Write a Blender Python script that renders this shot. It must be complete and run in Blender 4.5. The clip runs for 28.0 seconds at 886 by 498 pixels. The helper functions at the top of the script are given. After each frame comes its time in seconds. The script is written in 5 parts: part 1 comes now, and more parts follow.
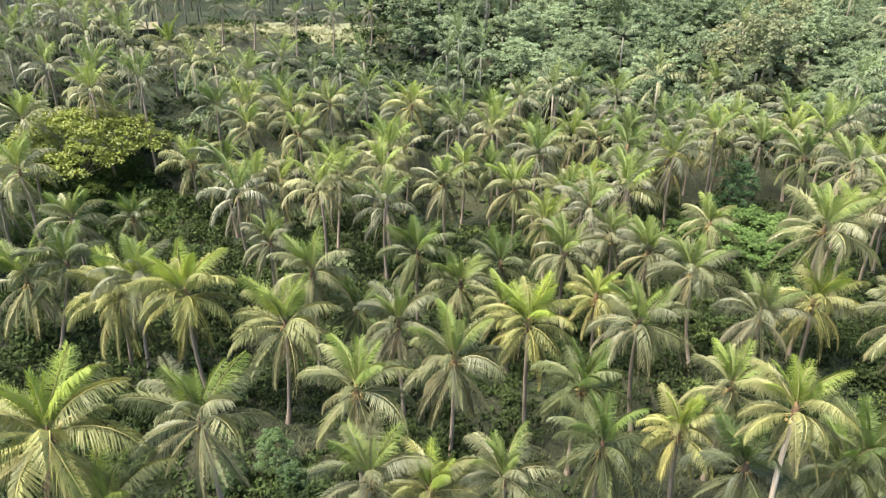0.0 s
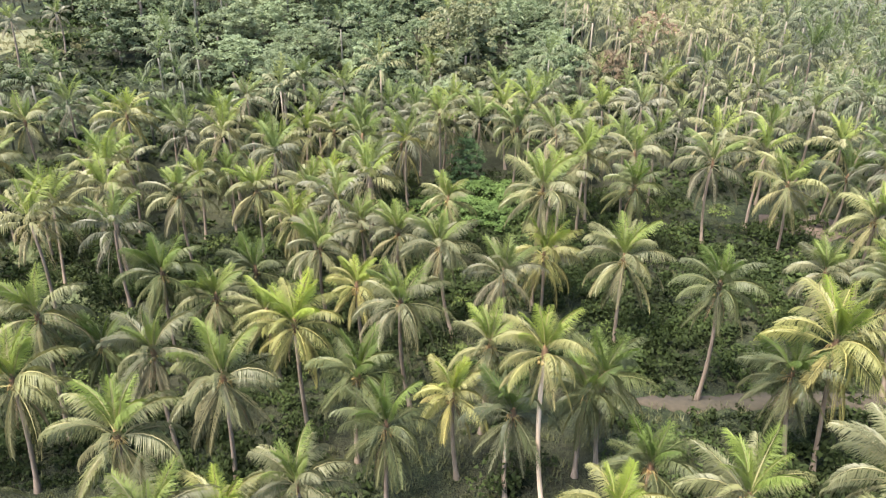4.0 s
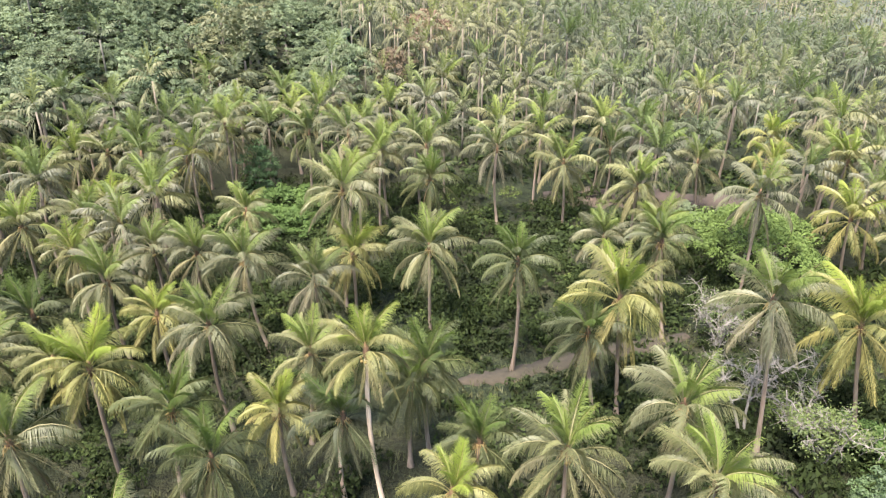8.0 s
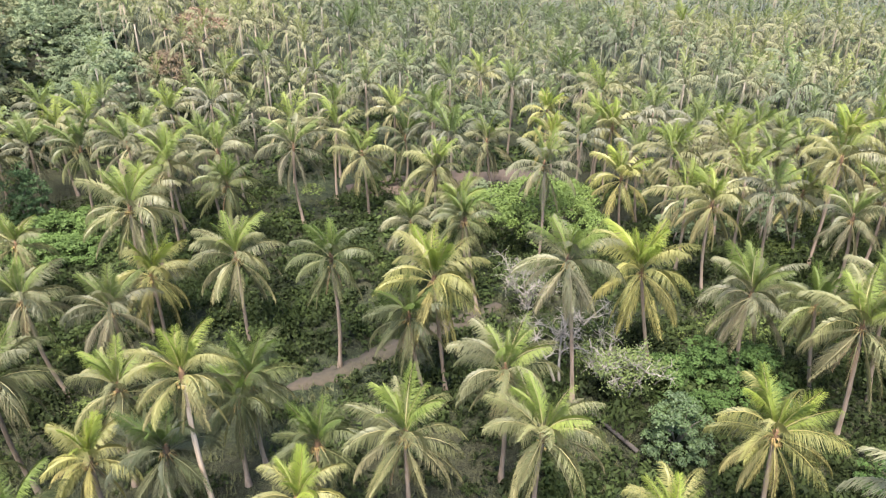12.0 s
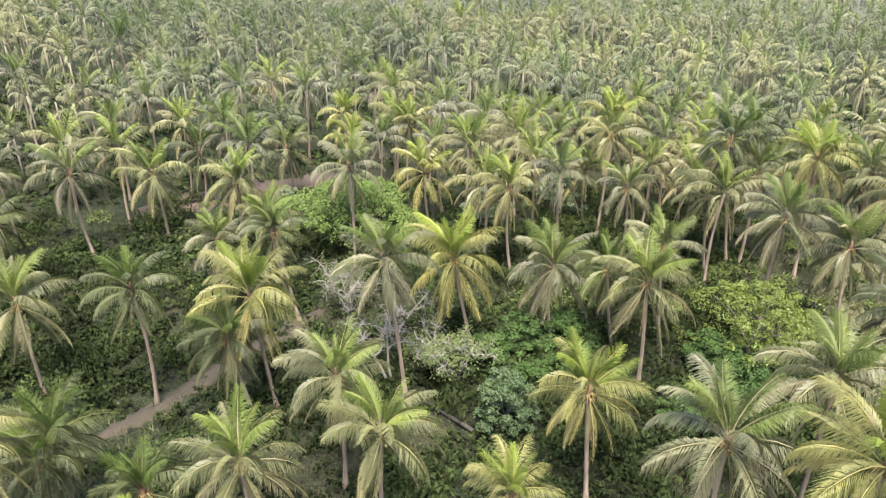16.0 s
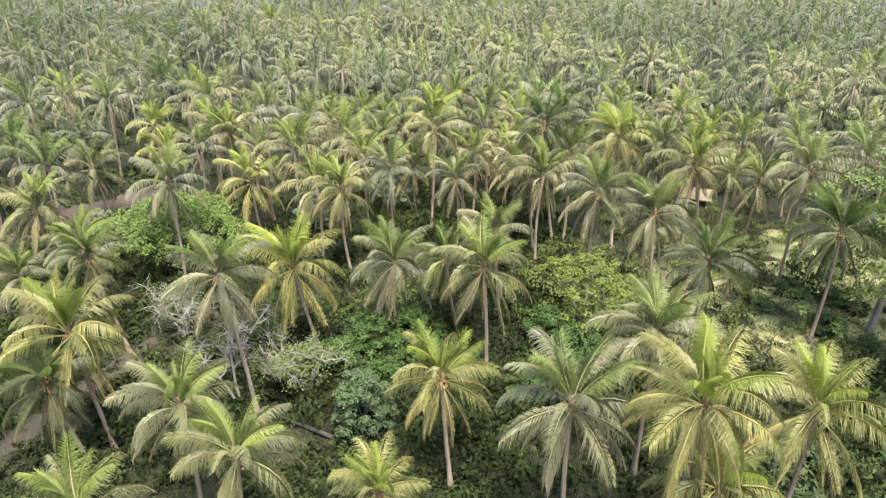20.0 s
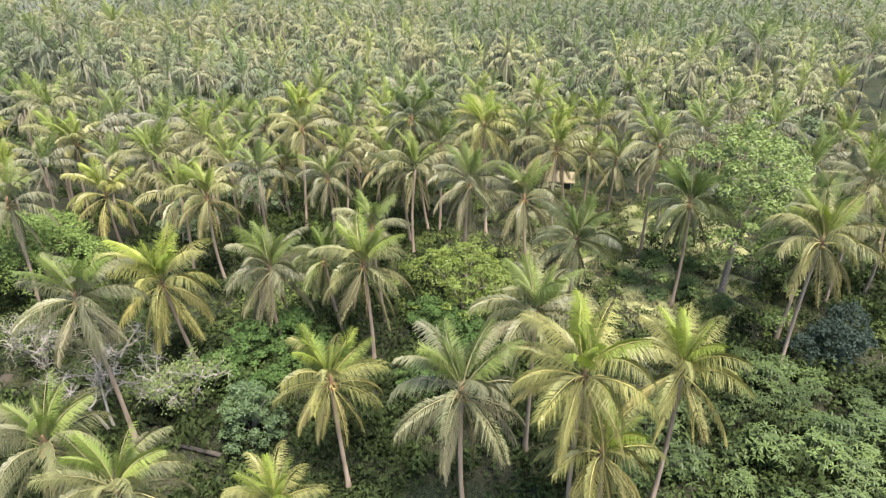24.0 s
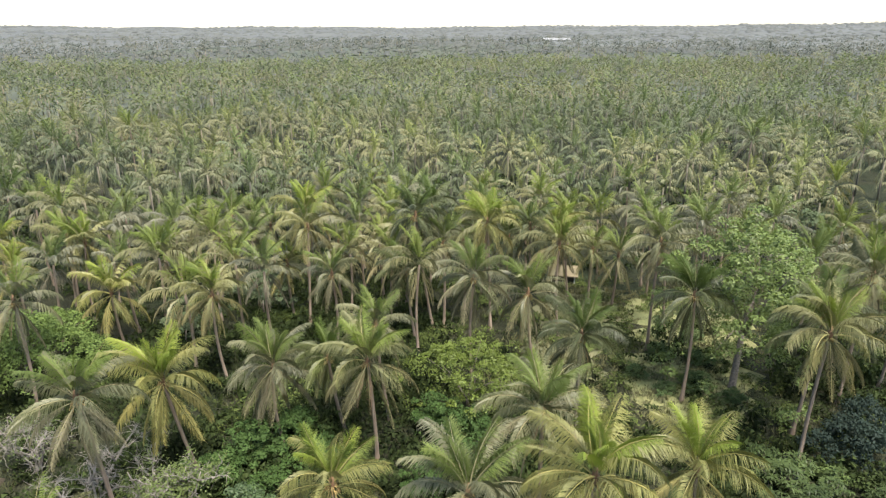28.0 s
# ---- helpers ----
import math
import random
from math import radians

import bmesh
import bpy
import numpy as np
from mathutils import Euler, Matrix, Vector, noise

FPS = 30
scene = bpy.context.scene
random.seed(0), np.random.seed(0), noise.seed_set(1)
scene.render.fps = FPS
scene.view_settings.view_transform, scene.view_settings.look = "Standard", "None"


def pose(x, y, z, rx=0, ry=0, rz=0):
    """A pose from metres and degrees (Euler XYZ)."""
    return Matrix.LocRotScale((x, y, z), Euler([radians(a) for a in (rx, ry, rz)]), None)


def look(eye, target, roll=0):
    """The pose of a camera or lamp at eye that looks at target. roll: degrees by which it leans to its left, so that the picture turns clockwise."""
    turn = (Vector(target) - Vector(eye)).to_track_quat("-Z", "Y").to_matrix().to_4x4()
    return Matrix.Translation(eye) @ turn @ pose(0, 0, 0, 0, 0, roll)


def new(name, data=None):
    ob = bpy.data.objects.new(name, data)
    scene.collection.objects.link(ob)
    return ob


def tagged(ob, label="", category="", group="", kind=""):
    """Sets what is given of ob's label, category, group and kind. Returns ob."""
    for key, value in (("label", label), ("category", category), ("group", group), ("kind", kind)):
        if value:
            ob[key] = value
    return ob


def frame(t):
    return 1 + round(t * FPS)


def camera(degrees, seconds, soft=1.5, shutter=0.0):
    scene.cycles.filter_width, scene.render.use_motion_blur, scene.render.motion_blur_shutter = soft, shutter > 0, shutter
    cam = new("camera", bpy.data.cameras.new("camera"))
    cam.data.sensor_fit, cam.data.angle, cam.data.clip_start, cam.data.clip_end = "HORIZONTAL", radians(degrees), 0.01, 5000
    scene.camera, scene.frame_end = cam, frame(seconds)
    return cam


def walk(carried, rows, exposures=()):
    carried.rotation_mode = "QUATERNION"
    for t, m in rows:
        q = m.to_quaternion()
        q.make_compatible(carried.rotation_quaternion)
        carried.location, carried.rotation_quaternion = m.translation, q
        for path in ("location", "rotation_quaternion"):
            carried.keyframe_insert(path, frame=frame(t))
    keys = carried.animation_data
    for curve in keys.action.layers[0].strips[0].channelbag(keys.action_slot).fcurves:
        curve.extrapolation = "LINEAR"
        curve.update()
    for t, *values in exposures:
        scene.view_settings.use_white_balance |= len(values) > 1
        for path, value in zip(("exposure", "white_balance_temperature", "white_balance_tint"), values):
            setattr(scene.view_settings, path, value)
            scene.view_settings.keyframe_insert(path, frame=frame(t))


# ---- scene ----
EYE = 42.0  # camera above the plantation floor
cam = camera(65.98, 28.0, soft=1.25, shutter=0.0)
walk(cam, [
    (0.0, pose(0, 0, EYE, 64.72, 0.13, 1.98)),
    (0.5, pose(0, 0, EYE, 64.67, -0.19, -0.92)),
    (1.0, pose(0, 0, EYE, 64.64, -0.14, -6.65)),
    (1.5, pose(0, 0, EYE, 64.56, -0.11, -9.62)),
    (2.0, pose(0, 0, EYE, 64.44, -0.14, -11.56)),
    (2.5, pose(0, 0, EYE, 64.31, -0.16, -13.83)),
    (3.0, pose(0, 0, EYE, 64.25, -0.12, -16.10)),
    (3.5, pose(0, 0, EYE, 64.25, -0.10, -18.30)),
    (5.5, pose(0, 0, EYE, 64.23, -0.14, -27.13)),
    (6.0, pose(0, 0, EYE, 64.24, -0.09, -29.40)),
    (6.5, pose(0, 0, EYE, 64.24, -0.17, -31.59)),
    (7.0, pose(0, 0, EYE, 64.28, -0.18, -33.79)),
    (7.5, pose(0, 0, EYE, 64.32, -0.20, -36.01)),
    (8.0, pose(0, 0, EYE, 64.33, -0.23, -38.21)),
    (8.5, pose(0, 0, EYE, 64.34, -0.19, -40.44)),
    (9.0, pose(0, 0, EYE, 64.31, -0.11, -42.64)),
    (9.5, pose(0, 0, EYE, 64.25, -0.02, -44.87)),
    (10.0, pose(0, 0, EYE, 64.16, -0.08, -47.01)),
    (10.5, pose(0, 0, EYE, 64.08, -0.13, -49.17)),
    (11.0, pose(0, 0, EYE, 63.96, -0.02, -51.42)),
    (11.5, pose(0, 0, EYE, 63.88, 0.04, -53.66)),
    (12.0, pose(0, 0, EYE, 63.84, 0.06, -55.82)),
    (12.5, pose(0, 0, EYE, 63.83, 0.11, -58.03)),
    (14.5, pose(0, 0, EYE, 63.84, 0.01, -66.72)),
    (15.0, pose(0, 0, EYE, 63.87, 0.01, -68.90)),
    (15.5, pose(0, 0, EYE, 63.93, -0.01, -70.98)),
    (16.0, pose(0, 0, EYE, 63.96, -0.09, -72.92)),
    (16.5, pose(0, 0, EYE, 64.02, -0.03, -74.88)),
    (17.0, pose(0, 0, EYE, 64.04, -0.05, -76.79)),
    (17.5, pose(0, 0, EYE, 64.06, -0.10, -78.74)),
    (18.0, pose(0, 0, EYE, 64.08, -0.11, -80.69)),
    (18.5, pose(0, 0, EYE, 64.09, -0.10, -82.62)),
    (19.0, pose(0, 0, EYE, 64.04, -0.14, -84.52)),
    (19.5, pose(0, 0, EYE, 64.01, -0.17, -86.42)),
    (20.0, pose(0, 0, EYE, 63.95, -0.16, -87.85)),
    (20.5, pose(0, 0, EYE, 63.92, -0.11, -88.82)),
    (22.5, pose(0, 0, EYE, 63.73, -0.13, -94.60)),
    (23.0, pose(0, 0, EYE, 63.67, -0.23, -97.50)),
    (23.5, pose(0, 0, EYE, 63.63, -0.25, -99.13)),
    (24.0, pose(0, 0, EYE, 63.64, -0.25, -99.13)),
    (24.5, pose(0, 0, EYE, 64.07, -0.17, -99.14)),
    (25.0, pose(0, 0, EYE, 65.60, -0.07, -99.13)),
    (25.5, pose(0, 0, EYE, 67.24, 0.06, -99.12)),
    (26.0, pose(0, 0, EYE, 68.88, 0.16, -99.13)),
    (26.5, pose(0, 0, EYE, 70.27, 0.21, -99.12)),
    (27.0, pose(0, 0, EYE, 70.55, 0.22, -99.07)),
    (27.5, pose(0, 0, EYE, 70.89, 0.27, -99.04)),
    (28.0, pose(0, 0, EYE, 71.59, 0.32, -99.00)),
], exposures=[(0.0, 2.37, 6450, 11), (3.0, 2.31, 6380, 16), (7.0, 2.28, 6300, 20), (12.0, 2.24, 6300, 20), (15.0, 2.18, 6320, 19), (20.0, 2.14, 6350, 17), (24.5, 2.14, 6380, 16), (26.0, 2.05, 6380, 15), (27.0, 1.81, 6380, 14), (28.0, 1.6, 6380, 14)])

# ---- light: bright overcast, a broad soft sun ----
SUN_AZ, SUN_EL = 250.0, 66.0  # degrees east of north, above the horizon
world = bpy.data.worlds.new("world")
scene.world = world
world.use_nodes = True
wn = world.node_tree.nodes
sky = wn.new("ShaderNodeTexSky")
sky.sky_type = "NISHITA"
sky.sun_disc = False
sky.sun_elevation = radians(SUN_EL)
sky.sun_rotation = radians(SUN_AZ)
sky.air_density, sky.dust_density, sky.ozone_density = 1.0, 0.5, 1.0
wn["Background"].inputs["Strength"].default_value = 0.092
world.node_tree.links.new(sky.outputs["Color"], wn["Background"].inputs["Color"])
sun_data = bpy.data.lights.new("sun", "SUN")
sun_data.energy, sun_data.angle, sun_data.color = 4.05, radians(24), (1.0, 0.925, 0.835)
sun = new("sun", sun_data)
sv = Vector((math.sin(radians(SUN_AZ)) * math.cos(radians(SUN_EL)), math.cos(radians(SUN_AZ)) * math.cos(radians(SUN_EL)), math.sin(radians(SUN_EL))))
sun.matrix_world = look(sv * 200, (0, 0, 0))


# ---- materials ----
def material(name):
    m = bpy.data.materials.new(name)
    m.use_nodes = True
    nt = m.node_tree
    return m, nt, nt.nodes, nt.links, nt.nodes["Principled BSDF"]


def noise_node(nt, scale, detail=3.0, coords="Object", rough=0.55):
    tc = nt.nodes.new("ShaderNodeTexCoord")
    n = nt.nodes.new("ShaderNodeTexNoise")
    n.inputs["Scale"].default_value, n.inputs["Detail"].default_value, n.inputs["Roughness"].default_value = scale, detail, rough
    nt.links.new(tc.outputs[coords], n.inputs["Vector"])
    return n


def ramp(nt, source, stops):
    r = nt.nodes.new("ShaderNodeValToRGB")
    e = r.color_ramp.elements
    while len(e) < len(stops):
        e.new(0.5)
    for k, (p, c) in zip(e, stops):
        k.position, k.color = p, (*c, 1)
    nt.links.new(source, r.inputs["Fac"])
    return r


def blend(nt, a, b, fac, mode="MIX"):
    x = nt.nodes.new("ShaderNodeMix")
    x.data_type, x.blend_type = "RGBA", mode
    for val, sock in ((a, x.inputs["A"]), (b, x.inputs["B"]), (fac, x.inputs["Factor"])):
        if isinstance(val, bpy.types.NodeSocket):
            nt.links.new(val, sock)
        elif isinstance(val, (int, float)):
            sock.default_value = val
        else:
            sock.default_value = (*val, 1)
    return x.outputs["Result"]


def leafy(name, dark, mid, light, gloss=0.45, through_light=0.3, spec=0.5, patch=0.6, rough_tone=0.28, top=1.12):
    """Foliage: three tones by island and by object, patchy, with some light through the blade."""
    m, nt, nodes, links, bsdf = material(name)
    geo = nodes.new("ShaderNodeNewGeometry")
    info = nodes.new("ShaderNodeObjectInfo")
    tone = nodes.new("ShaderNodeMath")
    tone.operation = "MULTIPLY_ADD"
    links.new(geo.outputs["Random Per Island"], tone.inputs[0])
    tone.inputs[1].default_value = 0.4
    half = nodes.new("ShaderNodeMath")
    half.operation = "MULTIPLY"
    links.new(info.outputs["Random"], half.inputs[0])
    half.inputs[1].default_value = 0.6
    links.new(half.outputs[0], tone.inputs[2])
    r = ramp(nt, tone.outputs[0], [(0.05, dark), (0.5, mid), (0.95, light)])
    n = noise_node(nt, patch, 4.0)
    stain = ramp(nt, n.outputs["Fac"], [(0.32, (1 - rough_tone, 1 - rough_tone, 1 - rough_tone)), (0.66, (top, top * 0.98, top * 0.9))])
    col = blend(nt, r.outputs["Color"], stain.outputs["Color"], 1.0, "MULTIPLY")
    col = blend(nt, col, info.outputs["Color"], 1.0, "MULTIPLY")
    links.new(col, bsdf.inputs["Base Color"])
    bsdf.inputs["Roughness"].default_value = gloss
    bsdf.inputs["Specular IOR Level"].default_value = spec
    tr = nodes.new("ShaderNodeBsdfTranslucent")
    links.new(blend(nt, col, (1.0, 1.0, 0.75), 1.0, "MULTIPLY"), tr.inputs["Color"])
    mix = nodes.new("ShaderNodeMixShader")
    mix.inputs["Fac"].default_value = through_light
    links.new(bsdf.outputs[0], mix.inputs[1])
    links.new(tr.outputs[0], mix.inputs[2])
    links.new(mix.outputs[0], nodes["Material Output"].inputs["Surface"])
    return m


def barky(name, dark, light, scale=6.0, bump=0.5):
    m, nt, nodes, links, bsdf = material(name)
    n = noise_node(nt, scale, 5.0)
    r = ramp(nt, n.outputs["Fac"], [(0.3, dark), (0.7, light)])
    big = noise_node(nt, 0.8, 2.0, "Generated")
    stain = ramp(nt, big.outputs["Fac"], [(0.35, (0.7, 0.72, 0.66)), (0.65, (1.1, 1.08, 1.05))])
    info = nodes.new("ShaderNodeObjectInfo")
    col = blend(nt, r.outputs["Color"], stain.outputs["Color"], 1.0, "MULTIPLY")
    links.new(blend(nt, col, info.outputs["Color"], 1.0, "MULTIPLY"), bsdf.inputs["Base Color"])
    bsdf.inputs["Roughness"].default_value = 0.9
    b = nodes.new("ShaderNodeBump")
    b.inputs["Strength"].default_value = bump
    links.new(n.outputs["Fac"], b.inputs["Height"])
    links.new(b.outputs[0], bsdf.inputs["Normal"])
    return m


SPEAR = leafy("young_frond", (0.135, 0.19, 0.042), (0.18, 0.238, 0.056), (0.235, 0.288, 0.08), 0.6, 0.42, 0.35)
FROND = leafy("frond_leaf", (0.118, 0.128, 0.058), (0.182, 0.192, 0.091), (0.245, 0.25, 0.13), 0.5, 0.3, 0.35)
OLD_FROND = leafy("old_frond_leaf", (0.12, 0.118, 0.062), (0.182, 0.174, 0.093), (0.248, 0.232, 0.13), 0.7, 0.3, 0.2)
DEAD = leafy("dry_frond", (0.12, 0.08, 0.045), (0.2, 0.138, 0.08), (0.3, 0.215, 0.13), 0.8, 0.15, 0.2)
RACHIS = barky("frond_stalk", (0.17, 0.16, 0.07), (0.27, 0.25, 0.12), 3.0, 0.1)
PALM_BARK = barky("palm_bark", (0.16, 0.12, 0.085), (0.32, 0.25, 0.185), 5.0)
BARK = barky("tree_bark", (0.10, 0.085, 0.065), (0.24, 0.21, 0.17), 5.0)
PALE_BARK = barky("bleached_bark", (0.15, 0.138, 0.116), (0.28, 0.26, 0.224), 5.0)
ROTTEN = barky("rotten_log_bark", (0.022, 0.02, 0.016), (0.06, 0.052, 0.042), 4.0)
FIBRE = barky("crown_fibre", (0.10, 0.06, 0.03), (0.24, 0.14, 0.07), 9.0)
NUT = barky("coconut_husk", (0.15, 0.13, 0.035), (0.30, 0.20, 0.07), 4.0, 0.1)
LEAF = leafy("broad_leaf", (0.1, 0.138, 0.072), (0.14, 0.182, 0.096), (0.185, 0.226, 0.126), 0.7, 0.28, 0.2)
LIME_LEAF = leafy("yellow_green_leaf", (0.12, 0.145, 0.02), (0.17, 0.20, 0.03), (0.225, 0.25, 0.045), 0.55, 0.3, 0.35)
BLUE_LEAF = leafy("grey_green_leaf", (0.085, 0.117, 0.055), (0.125, 0.162, 0.078), (0.175, 0.208, 0.105), 0.55, 0.28, 0.35)
# Tones sink below real leaf: shade in the hollows is put into them.
SHADED_BUSH = leafy("shaded_undergrowth_leaf", (0.007, 0.013, 0.004), (0.021, 0.033, 0.010), (0.051, 0.074, 0.022), 0.75, 0.22, 0.12, 0.15, 0.7, 1.4)
BLADE = leafy("grass_blade", (0.038, 0.05, 0.019), (0.064, 0.074, 0.028), (0.1, 0.103, 0.042), 0.6, 0.25, 0.3)
BROWN_LEAF = leafy("rusty_leaf", (0.17, 0.115, 0.075), (0.215, 0.15, 0.1), (0.26, 0.185, 0.125), 0.7, 0.2, 0.2)
# Palms in the distance: frond colours greyed and blued to hold the haze.
HAZED_FROND = leafy("hazed_frond_leaf", (0.134, 0.147, 0.101), (0.17, 0.183, 0.124), (0.21, 0.221, 0.15), 0.8, 0.25, 0.15, 0.01)
HAZED_SPEAR = leafy("hazed_young_frond", (0.14, 0.172, 0.078), (0.178, 0.212, 0.096), (0.222, 0.255, 0.12), 0.75, 0.35, 0.15, 0.01)
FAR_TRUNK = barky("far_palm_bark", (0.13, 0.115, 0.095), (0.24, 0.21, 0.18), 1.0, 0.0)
# Far canopy: haze of the distance is mixed into these grey-blue, low-contrast tones.
HAZED_MID_CANOPY = leafy("hazed_mid_canopy_leaf", (0.078, 0.094, 0.068), (0.1, 0.116, 0.086), (0.122, 0.138, 0.102), 0.8, 0.2, 0.2, 0.02, 0.3)
HAZED_LEAF = leafy("hazed_canopy_leaf", (0.092, 0.102, 0.094), (0.105, 0.115, 0.107), (0.12, 0.13, 0.12), 0.8, 0.2, 0.2, 0.02, 0.1)


def ground_material():
    """Low creepers and grass over dark soil: leaf-sized cells in mixed greens, bare in patches; tones lowered to hold
    shade under the palms.
    """
    m, nt, nodes, links, bsdf = material("shaded_plantation_floor")
    tc = nodes.new("ShaderNodeTexCoord")
    cells = nodes.new("ShaderNodeTexVoronoi")
    cells.inputs["Scale"].default_value = 6.5
    links.new(tc.outputs["Object"], cells.inputs["Vector"])
    hue = nodes.new("ShaderNodeSeparateColor")
    links.new(cells.outputs["Color"], hue.inputs[0])
    fine = noise_node(nt, 1.3, 6.0)
    wide = noise_node(nt, 0.06, 4.0)
    grit = noise_node(nt, 9.0, 4.0)
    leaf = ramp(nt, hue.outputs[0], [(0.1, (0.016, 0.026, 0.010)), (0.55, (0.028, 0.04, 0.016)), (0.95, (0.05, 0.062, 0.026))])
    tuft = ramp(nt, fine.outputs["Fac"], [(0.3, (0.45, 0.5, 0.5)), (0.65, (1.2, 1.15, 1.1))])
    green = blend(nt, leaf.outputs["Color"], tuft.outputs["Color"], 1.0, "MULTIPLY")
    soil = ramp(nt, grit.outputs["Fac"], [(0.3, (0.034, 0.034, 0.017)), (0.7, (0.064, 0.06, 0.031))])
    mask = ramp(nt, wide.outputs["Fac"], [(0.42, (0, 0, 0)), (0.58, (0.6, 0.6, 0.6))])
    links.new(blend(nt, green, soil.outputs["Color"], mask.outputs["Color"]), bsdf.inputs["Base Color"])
    bsdf.inputs["Roughness"].default_value = 0.85
    bsdf.inputs["Specular IOR Level"].default_value = 0.2
    b = nodes.new("ShaderNodeBump")
    b.inputs["Strength"].default_value, b.inputs["Distance"].default_value = 1.0, 0.3
    links.new(cells.outputs["Distance"], b.inputs["Height"])
    b2 = nodes.new("ShaderNodeBump")
    b2.inputs["Strength"].default_value, b2.inputs["Distance"].default_value = 0.8, 0.5
    links.new(fine.outputs["Fac"], b2.inputs["Height"])
    links.new(b.outputs[0], b2.inputs["Normal"])
    links.new(b2.outputs[0], bsdf.inputs["Normal"])
    return m


def earth(name, dark, light, scale=2.0):
    m, nt, nodes, links, bsdf = material(name)
    n = noise_node(nt, scale, 6.0)
    r = ramp(nt, n.outputs["Fac"], [(0.3, dark), (0.7, light)])
    w = noise_node(nt, 0.15, 3.0)
    s = ramp(nt, w.outputs["Fac"], [(0.35, (0.8, 0.85, 0.75)), (0.65, (1.1, 1.05, 1.0))])
    links.new(blend(nt, r.outputs["Color"], s.outputs["Color"], 1.0, "MULTIPLY"), bsdf.inputs["Base Color"])
    bsdf.inputs["Roughness"].default_value = 0.95
    b = nodes.new("ShaderNodeBump")
    b.inputs["Strength"].default_value, b.inputs["Distance"].default_value = 0.5, 0.08
    links.new(n.outputs["Fac"], b.inputs["Height"])
    links.new(b.outputs[0], bsdf.inputs["Normal"])
    return m


SHADED_FLOOR = ground_material()
GLADE = earth("glade_grass", (0.12, 0.135, 0.052), (0.195, 0.2, 0.082), 1.5)
BLOSSOM = barky("flower_stalk", (0.30, 0.20, 0.07), (0.45, 0.32, 0.13), 6.0, 0.1)
ROUGH_GRASS = earth("rough_grass", (0.045, 0.062, 0.022), (0.085, 0.1, 0.038), 1.5)
DIRT = earth("trodden_earth", (0.026, 0.022, 0.013), (0.046, 0.038, 0.023))
PASTURE = earth("dry_pasture", (0.09, 0.096, 0.046), (0.14, 0.138, 0.07), 0.8)
STRAW = leafy("dry_grass_blade", (0.1, 0.106, 0.05), (0.138, 0.14, 0.066), (0.18, 0.175, 0.088), 0.7, 0.25, 0.2)
RED_EARTH = earth("reddish_earth", (0.046, 0.034, 0.024), (0.076, 0.057, 0.04))
GREEN, YELLOW, DEEP = (1.0, 1.0, 1.0, 1), (1.16, 1.13, 0.84, 1), (0.54, 0.61, 0.53, 1)


# ---- the lie of the land ----
def step(a, b, x):
    t = np.clip((x - a) / (b - a), 0, 1)
    return t * t * (3 - 2 * t)


def land(x, y):
    """Height of the ground: level under the palms, a hillside to the north, low ridges at the horizon."""
    x, y = np.asarray(x, float), np.asarray(y, float)
    d, az = np.hypot(x, y), np.degrees(np.arctan2(x, y))
    hill = 20 * (1 - step(8, 66, az)) * step(95, 185, d) + 14 * (1 - step(20, 80, az)) * step(185, 420, d)
    hill = hill * step(-178, -120, az)
    swell = (np.sin(x * 0.0071 + 1.0) * np.cos(y * 0.0058 + 0.4) + 0.5 * np.sin(x * 0.017 + y * 0.013)) * 5 * step(260, 900, d)
    ridge = (np.minimum(16 * ((az - 104) / 33) ** 2, 34) + 2.5 * np.sin(az * 0.31) + 1.5 * np.sin(az * 0.83)) * step(900, 3400, d)
    return hill + swell + ridge


def mesh_data(name, verts, faces, mat, smooth=False):
    me = bpy.data.meshes.new(name)
    me.from_pydata([tuple(v) for v in verts], [], [tuple(f) for f in faces])
    me.materials.append(mat)
    if smooth:
        me.polygons.foreach_set("use_smooth", [True] * len(me.polygons))
    me.update()
    return me


def array_mesh(name, verts, faces, mat):
    """A mesh from arrays: verts (n, 3), faces (m, 3 or 4)."""
    me = bpy.data.meshes.new(name)
    k = faces.shape[1]
    me.vertices.add(len(verts))
    me.vertices.foreach_set("co", np.ascontiguousarray(verts, np.float32).ravel())
    me.loops.add(faces.size)
    me.loops.foreach_set("vertex_index", np.ascontiguousarray(faces, np.int32).ravel())
    me.polygons.add(len(faces))
    me.polygons.foreach_set("loop_start", np.arange(0, faces.size, k, dtype=np.int32))
    me.materials.append(mat)
    me.update(calc_edges=True)
    me.validate()
    return me


def part(name, me, parent, m=None, label="", color=None):
    ob = new(name, me)
    ob.parent = parent
    if m is not None:
        ob.matrix_basis = m
    if color:
        ob.color = color
    return tagged(ob, label=label)


def thing(name, m, label, category, group=""):
    ob = new(name)
    ob.matrix_basis = m
    return tagged(ob, label, category, group)


def tube(points, radii, sides=7):
    """A tapered tube along points."""
    verts, faces = [], []
    pts = [Vector(p) for p in points]
    for i, p in enumerate(pts):
        d = (pts[min(i + 1, len(pts) - 1)] - pts[max(i - 1, 0)]).normalized()
        side = d.cross(Vector((0.31, 0.95, 0.05))).normalized()
        up = side.cross(d)
        for k in range(sides):
            a = 2 * math.pi * k / sides
            verts.append(p + (side * math.cos(a) + up * math.sin(a)) * radii[i])
    for i in range(len(pts) - 1):
        for k in range(sides):
            j = (k + 1) % sides
            faces.append((i * sides + k, i * sides + j, (i + 1) * sides + j, (i + 1) * sides + k))
    faces.append(tuple(range(sides))[::-1])
    faces.append(tuple((len(pts) - 1) * sides + k for k in range(sides)))
    return verts, faces


